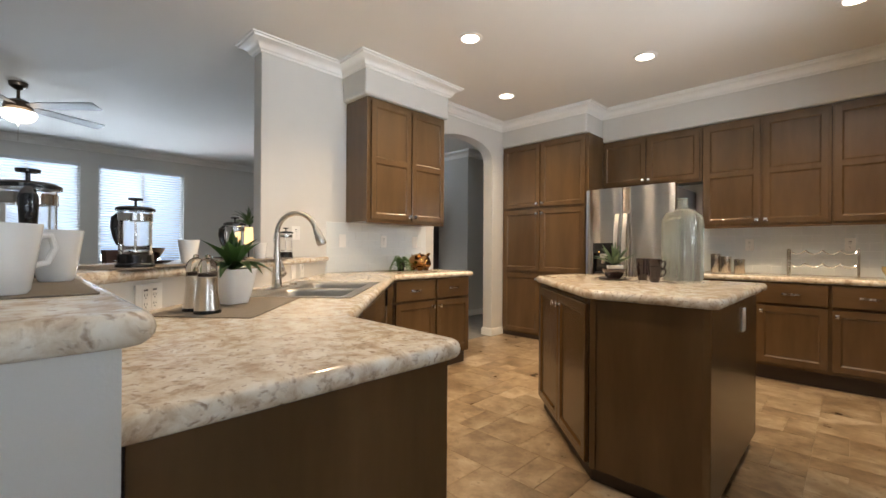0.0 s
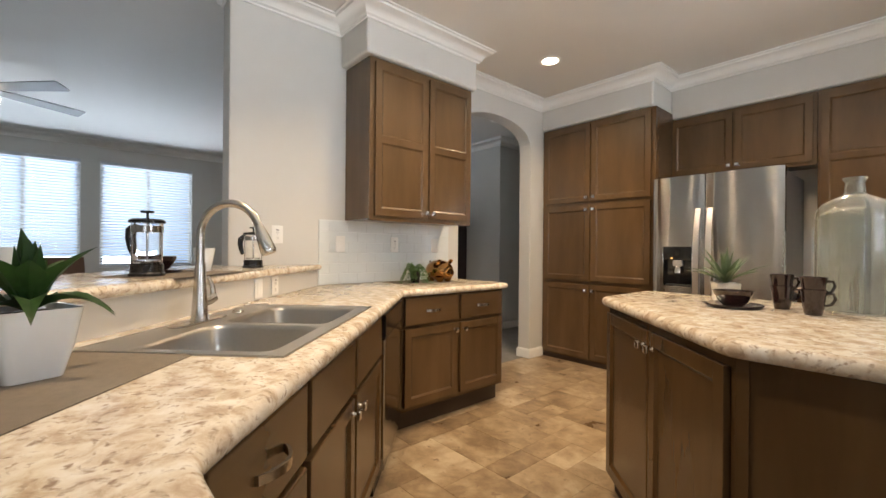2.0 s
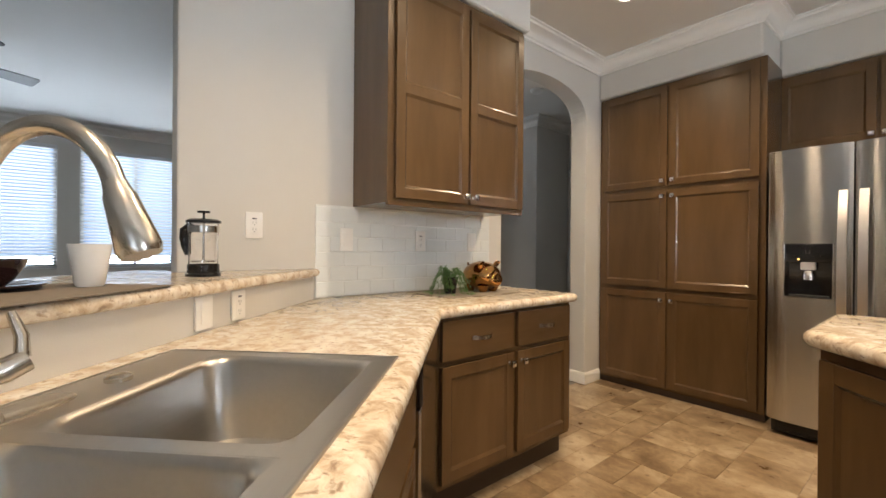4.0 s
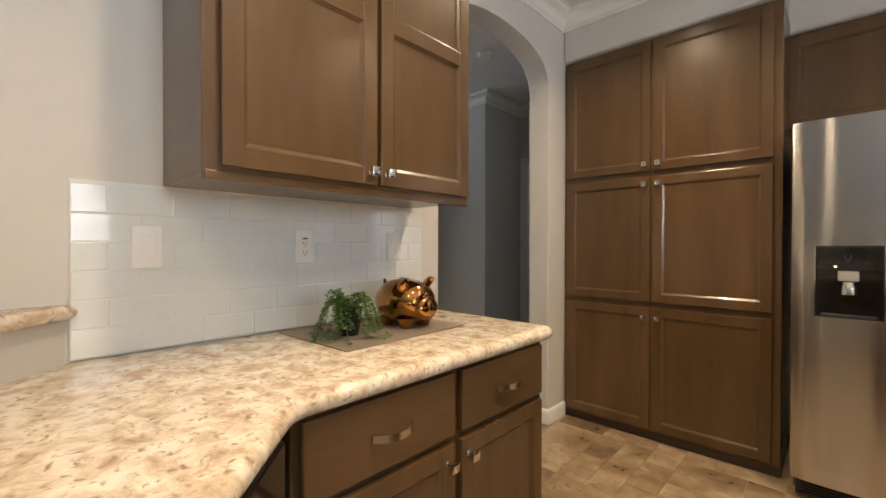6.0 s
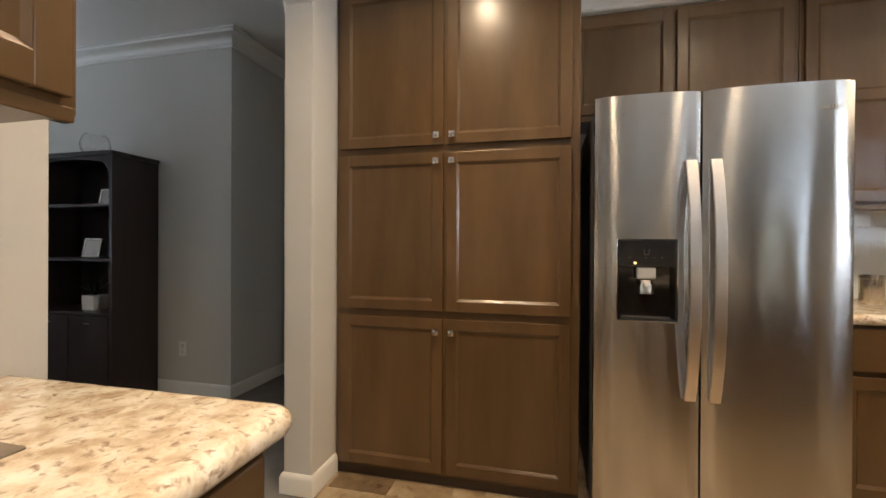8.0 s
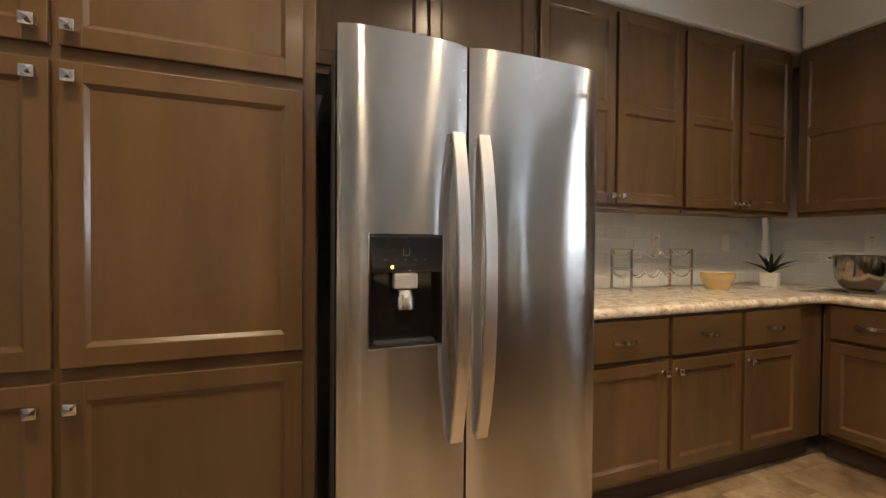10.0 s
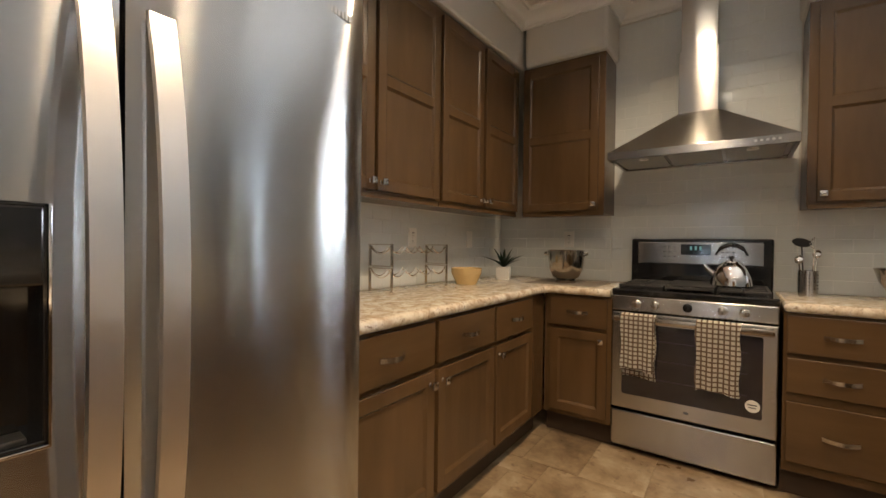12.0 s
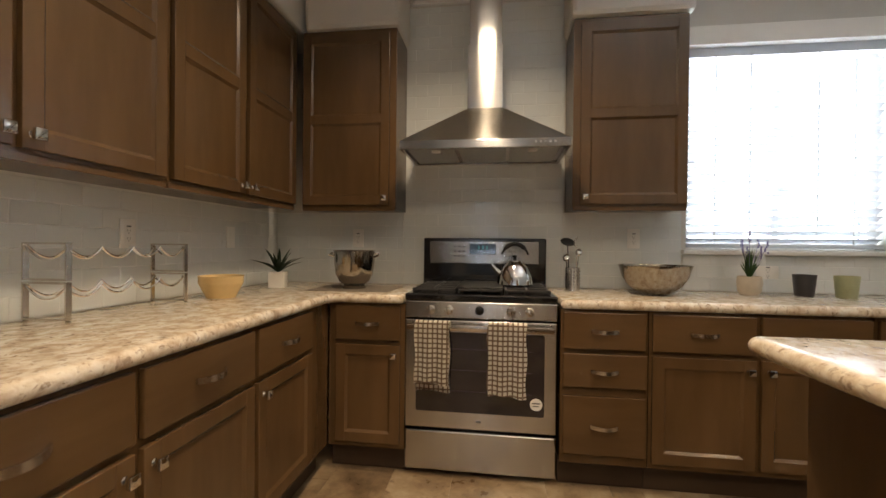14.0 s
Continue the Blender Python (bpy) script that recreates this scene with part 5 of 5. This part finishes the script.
# island
turned("glass_bottle", pose(-0.40, 2.66, IH), [(0.0, 0.0), (0.100, 0.0), (0.112, 0.008), (0.116, 0.03), (0.117, 0.36), (0.112, 0.395), (0.090, 0.425), (0.040, 0.450), (0.031, 0.458), (0.030, 0.478), (0.027, 0.500), (0.036, 0.512), (0.036, 0.518), (0.026, 0.518), (0.022, 0.50)],
       SMOKE, "large grey-green glazed glass bottle on the island", "bottle", seg=40)
bowl_on_plate(-0.745, 2.46, IH)
for x, y, t in ((-0.60, 2.55, 30), (-0.49, 2.435, 10)):
    mug(x, y, IH, t, BROWN_CER, "stacked dark brown glazed mug on the island", "brown mugs on the island", 0.9)
    mug(x, y, IH + 0.046, t + 8, BROWN_CER, "stacked dark brown glazed mug on the island", "brown mugs on the island", 0.9)
o = empty("succulent", pose(-0.83, 2.68, IH, 0, 0, 30), "pale spiky succulent in a white square pot", "plant")
square_pot(o, 0.085, 0.10, 0.085, WHITE_CER, 0.006)
rosette(o, LEAF_PALE, 0.085, [(10, 0.18, 0.027, 5, 0.25), (9, 0.17, 0.027, 30, 0.15), (7, 0.14, 0.024, 58, 0.05)])

# counter beside the refrigerator
for x, y, h in ((-0.66, 4.84, 0.17), (-0.565, 4.81, 0.145), (-0.445, 4.765, 0.12)):
    turned("canister", pose(x, y, CH), [(0.0, 0.0), (0.044, 0.0), (0.046, 0.004), (0.046, h), (0.048, h + 0.002), (0.048, h + 0.016), (0.044, h + 0.02), (0.0, h + 0.021)], NICKEL, "brushed steel lidded kitchen canister on the counter", "canister", "kitchen canisters")


def wine_rack():
    o = empty("wine_rack", pose(-0.075, 4.87, CH), "silver metal two-tier wine rack, empty", "wine rack")
    L, D, tier = 0.47, 0.15, 0.115
    for k in range(2):
        z0 = 0.012 + k * (tier + 0.004)
        z1 = z0 + tier
        for x in (0.0, L):
            for y in (-D / 2, D / 2):
                mesh_ob("post", boxes([(x - 0.009, y - 0.003, z0, x + 0.009, y + 0.003, z1)], 0.001), NICKEL, o)
                if k == 0:
                    mesh_ob("foot", lathe(bmesh.new(), [(0.004, 0.0), (0.008, 0.003), (0.008, 0.009), (0.004, 0.012)], 12), NICKEL, o, pose(x, y, 0), True)
            for z in (z0 + 0.003, z1 - 0.003):
                mesh_ob("crossbar", boxes([(x - 0.009, -D / 2, z - 0.003, x + 0.009, D / 2, z + 0.003)], 0.001), NICKEL, o)
            mesh_ob("cradle", tube(bmesh.new(), [(x, -D / 2 + D * i / 14, z1 - 0.012 - 0.040 * math.sin(math.pi * i / 14)) for i in range(15)], 0.0034, 6), CHROME, o, None, True)
        for y in (-D / 2 + 0.012, D / 2 - 0.012):
            pts = [(L * i / 72, y, z1 - 0.012 - 0.036 * abs(math.sin(math.pi * 4 * i / 72)) ** 0.8) for i in range(73)]
            mesh_ob("wave_wire", tube(bmesh.new(), pts, 0.0036, 6), CHROME, o, None, True)


wine_rack()
turned("mixing_bowl", pose(0.625, 4.80, CH) @ Matrix.Scale(1.12, 4), [(0.0, 0.0), (0.055, 0.0), (0.060, 0.010), (0.082, 0.055), (0.085, 0.062), (0.085, 0.085), (0.088, 0.09), (0.082, 0.09), (0.078, 0.06), (0.052, 0.014), (0.0, 0.012)],
       mat("yellow_glaze", (0.70, 0.52, 0.25), 0.2, 0, 0.08, 6.0, coat=0.3), "yellow ceramic mixing bowl on the counter", "bowl")
o = empty("small_succulent", pose(1.13, 4.80, CH, 0, 0, 15), "dark spiky succulent in a white cube pot", "plant")
square_pot(o, 0.088, 0.092, 0.090, WHITE_CER, 0.005)
rosette(o, LEAF_DARK, 0.088, [(11, 0.165, 0.026, 12, 0.3), (9, 0.15, 0.024, 38, 0.15), (6, 0.12, 0.02, 65, 0.0)])
mat_cloth(pose(0, 0, CH), [(0.98, 4.10), (1.34, 4.10), (1.34, 4.56), (0.98, 4.56)], "taupe linen placemat under the steel bowl")


def pot_handles(o):
    for s in (-1, 1):
        mesh_ob("handle", tube(bmesh.new(), [(0, s * 0.092, 0.158), (0.012, s * 0.112, 0.158), (-0.012, s * 0.116, 0.150), (0, s * 0.092, 0.142)], 0.005, 8), CHROME, o, None, True)


turned("steel_mixer_bowl", pose(1.15, 4.345, CH + 0.003) @ Matrix.Scale(1.26, 4), [(0.0, 0.0), (0.052, 0.0), (0.054, 0.012), (0.048, 0.018), (0.066, 0.030), (0.084, 0.065), (0.091, 0.12), (0.092, 0.168), (0.096, 0.172), (0.089, 0.172), (0.087, 0.12), (0.07, 0.05), (0.0, 0.03)],
       SATIN, "stainless steel mixer bowl with two handles", "bowl", extra=pot_handles)


def kettle_parts(o):
    mesh_ob("spout", tube(bmesh.new(), [(-0.0, 0.070, 0.055), (0, 0.105, 0.085), (0, 0.128, 0.115)], 0.012, 12, [0.020, 0.014, 0.010]), CHROME, o, None, True)
    mesh_ob("handle", tube(bmesh.new(), [(0, 0.078 * math.cos(a), 0.135 + 0.095 * math.sin(a)) for a in [math.pi * (0.12 + 0.76 * i / 14) for i in range(15)]], 0.010, 10, [0.006] * 3 + [0.012] * 9 + [0.006] * 3), BLACK, o, None, True)
    mesh_ob("lid_knob", lathe(bmesh.new(), [(0.006, 0.138), (0.006, 0.15), (0.014, 0.156), (0.012, 0.166), (0.0, 0.168)], 16), BLACK, o, None, True)


turned("kettle", pose(1.19, 3.435, 0.95), [(0.0, 0.0), (0.092, 0.0), (0.098, 0.008), (0.092, 0.05), (0.072, 0.10), (0.045, 0.128), (0.042, 0.13), (0.038, 0.136), (0.0, 0.142)], CHROME, "polished steel whistling kettle with black handle", "kettle", seg=36, extra=kettle_parts)


def utensils(o):
    for i, (dx, dy, h, kind) in enumerate(((0.01, 0.015, 0.26, "ladle"), (-0.012, -0.012, 0.24, "whisk"), (0.012, -0.02, 0.20, "spoon"), (-0.015, 0.022, 0.17, "spoon"))):
        bm = tube(bmesh.new(), [(dx, dy, 0.02), (dx * 1.6, dy * 1.8, h)], 0.0035, 6)
        top = Vector((dx * 1.6, dy * 1.8, h))
        if kind == "whisk":
            for k in range(6):
                a = math.pi * k / 6
                tube(bm, [top + Vector((0.020 * math.sin(math.pi * q / 8) * math.cos(a), 0.020 * math.sin(math.pi * q / 8) * math.sin(a), 0.07 * q / 8)) for q in range(9)], 0.0008, 4)
        else:
            bmesh.ops.create_uvsphere(bm, u_segments=16, v_segments=10, radius=1.0, matrix=Matrix.LocRotScale(top + Vector((0, 0, 0.02)), Euler((0.3, 0.5, 0)), (0.012, 0.042 if kind == "ladle" else 0.02, 0.026)))
        mesh_ob(kind, bm, IRON if kind == "ladle" else CHROME, o, None, True)
    bm = bmesh.new()
    for r in range(5):
        for i in range(12):
            a = 2 * math.pi * i / 12
            box(bm, 0.0405 * math.cos(a) - 0.003, 0.0405 * math.sin(a) - 0.003, 0.035 + 0.018 * r, 0.0405 * math.cos(a) + 0.003, 0.0405 * math.sin(a) + 0.003, 0.041 + 0.018 * r)
    tagged(mesh_ob("perforations", bm, BLACK, o), kind="stuff")


turned("utensil_holder", pose(1.33, 3.10, CH), [(0.0, 0.0), (0.042, 0.0), (0.042, 0.13), (0.044, 0.132), (0.040, 0.132), (0.040, 0.01), (0.0, 0.008)], STEEL, "steel utensil holder with ladle and whisk", "utensil holder", extra=utensils)
turned("steel_bowl", pose(1.21, 2.695, CH) @ Matrix.Scale(1.14, 4), [(0.0, 0.0), (0.048, 0.0), (0.080, 0.014), (0.115, 0.042), (0.142, 0.082), (0.155, 0.128), (0.159, 0.136), (0.159, 0.139), (0.153, 0.139), (0.149, 0.125), (0.136, 0.083), (0.108, 0.046), (0.0, 0.010)], SATIN, "wide brushed steel serving bowl on the counter", "bowl", seg=40)
o = empty("lavender_plant", pose(1.34, 2.155, CH), "lavender sprigs in a ribbed cream pot", "plant")
mesh_ob("pot", lathe(bmesh.new(), [(0.0, 0.0), (0.042, 0.0), (0.056, 0.02), (0.060, 0.07), (0.056, 0.10), (0.050, 0.10), (0.050, 0.085), (0.0, 0.083)], 26), mat("cream_pot", (0.50, 0.44, 0.36), 0.6, 0, 0.1, 20.0, 0.3, 60.0), o, None, True)
rosette(o, LEAF, 0.09, [(26, 0.09, 0.011, 42, 0.1), (24, 0.13, 0.010, 62, 0.05), (18, 0.15, 0.009, 76, 0.0)])
bm = bmesh.new()
for i in range(7):
    a, r = i * 0.9, 0.02 + 0.008 * i
    tip = Vector((r * math.cos(a), r * math.sin(a) * 1.3, 0.24 + 0.03 * (i % 4)))
    tube(bm, [(0, 0, 0.09), tip * 0.6 + Vector((0, 0, 0.02)), tip], 0.0012, 4)
    for k in range(7):
        p = tip + Vector((random.uniform(-0.006, 0.006), random.uniform(-0.006, 0.006), 0.010 * (k - 4)))
        bmesh.ops.create_icosphere(bm, subdivisions=1, radius=0.0055, matrix=Matrix.Translation(p))
tagged(mesh_ob("flowers", bm, mat("lavender_flower", (0.20, 0.19, 0.33), 0.7, 0, 0.3, 30.0), o), kind="stuff")
TUMB = [(0.0, 0.0), (0.040, 0.0), (0.043, 0.004), (0.053, 0.115), (0.050, 0.115), (0.041, 0.010), (0.0, 0.008)]
turned("planter", pose(1.32, 1.895, CH), TUMB, mat("charcoal_glaze", (0.035, 0.035, 0.040), 0.4), "charcoal grey tapered pot under the window", "pot", "pots under the window")
turned("planter", pose(1.26, 1.735, CH), TUMB, mat("pale_green_glaze", (0.34, 0.36, 0.22), 0.4), "pale green tapered pot under the window", "pot", "pots under the window")


# ---- hall and living room ----
def bookcase():
    x1, y1, w, d, h = -4.98, 5.062, 0.82, 0.37, 1.86
    o = empty("bookcase", pose(x1 - w, y1 - d, 0), "dark espresso wood bookcase with open shelves", "bookcase")
    mesh_ob("carcass", boxes([(0, 0, 0.0, 0.03, d, h - 0.03), (w - 0.03, 0, 0.0, w, d, h - 0.03), (0.03, d - 0.012, 0.05, w - 0.03, d, h - 0.03)], 0.002), ESPRESSO, o)
    mesh_ob("top", boxes([(-0.015, -0.02, h - 0.03, w + 0.015, d, h)], 0.006), ESPRESSO, o)
    for z in (0.66, 1.06, 1.46):
        mesh_ob("shelf", boxes([(0.031, 0.01, z, w - 0.031, d - 0.013, z + 0.022)], 0.002), ESPRESSO, o)
    bm = bmesh.new()
    prism(bm, [(0.031, h - 0.031), (0.031, h - 0.14)] + [(0.031 + (w - 0.062) * i / 12, h - 0.10 + 0.05 * math.sin(math.pi * i / 12) ** 0.6 - 0.04 * (i in (0, 12))) for i in range(13)] + [(w - 0.031, h - 0.14), (w - 0.031, h - 0.031)], 0.002, 0.022, 'y')
    mesh_ob("arched_rail", bm, ESPRESSO, o)
    for i in range(2):
        dd = mesh_ob("door", boxes([(0.034 + i * 0.378, -0.002, 0.06, 0.408 + i * 0.378, 0.018, 0.655)], 0.004), ESPRESSO, o)
        mesh_ob("handle", boxes([(0.19 + i * 0.378, -0.014, 0.60, 0.25 + i * 0.378, -0.002, 0.61)], 0.002), NICKEL, dd)
    mesh_ob("plinth", boxes([(0.03, 0.02, 0.0, w - 0.03, d - 0.02, 0.055)]), ESPRESSO, o)
    bx, by = x1 - w, y1 - d

    def photo(x, z, pw, ph, face, label):
        f = empty("photo_frame", pose(bx + x, by + 0.14, z, -12, 0, 8), label, "picture frame", "frames on the bookcase")
        mesh_ob("frame", boxes([(-pw / 2, 0, 0, pw / 2, 0.014, 0.016), (-pw / 2, 0, ph - 0.016, pw / 2, 0.014, ph), (-pw / 2, 0, 0, -pw / 2 + 0.016, 0.014, ph), (pw / 2 - 0.016, 0, 0, pw / 2, 0.014, ph)], 0.002), NICKEL, f)
        mesh_ob("mount", boxes([(-pw / 2 + 0.012, 0.004, 0.012, pw / 2 - 0.012, 0.010, ph - 0.012)]), face, f)
    photo(0.60, 1.486, 0.17, 0.13, WHITE_PL, "silver picture frame on the upper shelf")
    photo(0.42, 1.086, 0.15, 0.15, WHITE_PL, "white picture frame on the middle shelf")
    photo(0.70, 0.686, 0.14, 0.21, WHITE_PL, "white leaning frame on the lower shelf")
    p = empty("shelf_plant", pose(bx + 0.45, by + 0.16, 0.6825), "dark succulent in a white cube pot", "plant")
    square_pot(p, 0.115, 0.12, 0.11, WHITE_CER, 0.006)
    rosette(p, LEAF_DARK, 0.108, [(9, 0.15, 0.022, 12, 0.2), (7, 0.13, 0.02, 50, 0.1)])
    turned("shelf_vase", pose(bx + 0.74, by + 0.17, 1.0825), [(0.0, 0.0), (0.03, 0.0), (0.05, 0.08), (0.045, 0.16), (0.025, 0.21), (0.022, 0.21)], mat("mauve_glaze", (0.22, 0.19, 0.24), 0.3), "mauve glazed vase on the middle shelf", "vase")
    g = turned("glass_bowl", pose(bx + 0.42, by + 0.18, h), [(0.0, 0.0), (0.05, 0.0), (0.09, 0.05), (0.098, 0.10), (0.085, 0.155), (0.06, 0.185), (0.056, 0.185), (0.081, 0.155), (0.094, 0.10), (0.086, 0.052), (0.045, 0.006), (0.0, 0.006)], CLEAR, "round clear glass bowl on the bookcase", "bowl")


bookcase()


def stool(x, y, turn):
    o = empty("bar_stool", pose(x, y, 0, 0, 0, turn), "dark brown leather bar stool at the ledge", "bar stool", "bar stools")
    mesh_ob("seat", boxes([(-0.22, -0.21, 0.66, 0.22, 0.21, 0.74)], 0.025, 3), LEATHER, o, None, True)
    bm = bmesh.new()
    loops = []
    for i in range(9):
        t = i / 8 * 2 - 1
        px, py = t * 0.225, 0.24 - 0.05 * t * t
        loops.append([(px, py - 0.018, 0.80), (px, py + 0.018, 0.80), (px, py + 0.045, 1.115), (px, py + 0.015, 1.115)])
    loft(bm, loops)
    mesh_ob("backrest", bm, LEATHER, o, None, True)
    for sx in (-0.19, 0.19):
        for sy in (-0.18, 0.19):
            mesh_ob("leg", boxes([(sx - 0.02, sy - 0.02, 0, sx + 0.02, sy + 0.02, 0.67)], 0.004), ESPRESSO, o)
        mesh_ob("back_post", boxes([(sx - 0.018, 0.19, 0.70, sx + 0.018, 0.225, 0.86)], 0.004), ESPRESSO, o)
        mesh_ob("rail", boxes([(sx - 0.012, -0.17, 0.25, sx + 0.012, 0.18, 0.28)], 0.003), ESPRESSO, o)


for x, y in ((-1.93, -0.55), (-2.42, -0.05), (-2.90, 0.42)):
    stool(x, y, 135)


def sideboard():
    o = empty("side_table", pose(-7.2, 2.55, 0), "dark wood side table near the living-room wall", "table")
    mesh_ob("top", boxes([(-0.3, -0.3, 0.68, 0.3, 0.3, 0.72)], 0.006), ESPRESSO, o)
    for sx in (-0.26, 0.26):
        for sy in (-0.26, 0.26):
            mesh_ob("leg", boxes([(sx - 0.02, sy - 0.02, 0, sx + 0.02, sy + 0.02, 0.681)], 0.003), ESPRESSO, o)
    l = empty("table_lamp", pose(-7.05, 2.43, 0.72), "lit table lamp with a warm drum shade", "lamp")
    mesh_ob("base", lathe(bmesh.new(), [(0.07, 0.0), (0.07, 0.015), (0.02, 0.03), (0.035, 0.15), (0.05, 0.25), (0.02, 0.36), (0.012, 0.50)], 20), NICKEL, l, None, True)
    mesh_ob("shade", lathe(bmesh.new(), [(0.16, 0.48), (0.14, 0.76), (0.137, 0.76), (0.157, 0.48)], 28), glow("lit_shade", (1.0, 0.66, 0.30), 1.3), l, None, True)
    p = empty("house_plant", pose(-7.35, 2.62, 0.72), "tall arching green house plant in a brown pot", "plant")
    mesh_ob("pot", lathe(bmesh.new(), [(0.09, 0.0), (0.12, 0.2), (0.11, 0.2), (0.1, 0.18), (0.0, 0.18)], 20), BROWN_CER, p, None, True)
    mesh_ob("stem", tube(bmesh.new(), [(0, 0, 0.18), (0.02, 0, 0.5), (0, 0.02, 0.85)], 0.015, 8), ESPRESSO, p)
    rosette(p, LEAF, 0.82, [(16, 0.46, 0.035, 10, 0.75), (14, 0.42, 0.035, 40, 0.6), (10, 0.34, 0.03, 68, 0.35)])


sideboard()

# ---- tiles, piece by piece ----
def subway(name, parent, m, w, spans, tw=0.152, th=0.0755, joint=0.0022):
    """Wall tiles in running bond, facing local -y; spans: (x0, z0, x1, z1)."""
    cache = {}
    for x0, z0, x1, z1 in spans:
        mesh_ob("grout", boxes([(x0, -0.0072, z0, x1, -0.0004, z1)]), GROUT, parent, m)
        row, z = 0, z0
        while z < z1 - 0.012:
            ht = min(th, z1 - z) - joint
            x = x0 - (0.5 * tw if row % 2 else 0)
            while x < x1 - 0.01:
                a, b = max(x, x0), min(x + tw, x1)
                wt = b - a - joint
                if wt > 0.012:
                    key = (round(wt, 3), round(ht, 3))
                    if key not in cache:
                        bm = boxes([(0, -0.0085, 0, wt, -0.001, ht)], 0.0016, 1)
                        me = bpy.data.meshes.new("tile")
                        bm.to_mesh(me); bm.free()
                        me.materials.append(TILE)
                        cache[key] = me
                    t = new("tile", cache[key])
                    t.parent = parent
                    t.matrix_basis = m @ pose(a + joint / 2, random.uniform(-0.0003, 0.0003), z + joint / 2, random.uniform(-0.25, 0.25), 0, random.uniform(-0.25, 0.25))
                x += tw
            z += th
            row += 1


CZ = CH + 0.001
subway("tile", wall_arch, pose(AX, 1.682, 0, 0, 0, 90), 0, [(0, CZ, 1.222, 1.378)])
subway("tile", wall_fridge, pose(0, FY, 0), 0, [(-0.83, CZ, SX - 0.001, 1.378)])
subway("tile", wall_range, pose(SX, 5.0, 0, 0, 0, -90), 0, [(-0.0105, CZ, 0.86, 1.378), (0.862, CZ, 1.868, H - 0.12), (1.87, CZ, 2.552, 1.378), (2.56, CZ, 3.9, KWZ0 - 0.034)])

# floor tiles in a mixed modular pattern of large, square and small pieces
floor_ob = bpy.data.objects["floor"]
fcache = {}
U = 0.152


def floor_piece(x, y, nx, ny):
    key = (nx, ny)
    if key not in fcache:
        bm = boxes([(0, 0, -0.0035, nx * U - 0.0016, ny * U - 0.0016, 0.0)], 0.0007, 1)
        me = bpy.data.meshes.new("floor_tile")
        bm.to_mesh(me); bm.free()
        me.materials.append(FLOORT)
        fcache[key] = me
    t = new("floor_tile", fcache[key])
    t.parent = floor_ob
    t.matrix_basis = pose(x, y, random.uniform(-0.0003, 0.0003))


gx0, gy0, nx, ny = -2.99, 0.40, 26, 27
free = [[True] * ny for _ in range(nx)]
sizes = [(2, 2), (3, 2), (2, 3), (2, 1), (1, 2), (2, 2), (3, 2)]
count = 0
for j in range(ny):
    for i in range(nx):
        if not free[i][j]:
            continue
        opts = sizes[:]
        random.shuffle(opts)
        for a, b in opts + [(2, 1), (1, 2), (1, 1)]:
            if i + a <= nx and j + b <= ny and all(free[i + p][j + q] for p in range(a) for q in range(b)):
                break
        for p in range(a):
            for q in range(b):
                free[i + p][j + q] = False
        floor_piece(gx0 + i * U, gy0 + j * U, a, b)
        count += 1
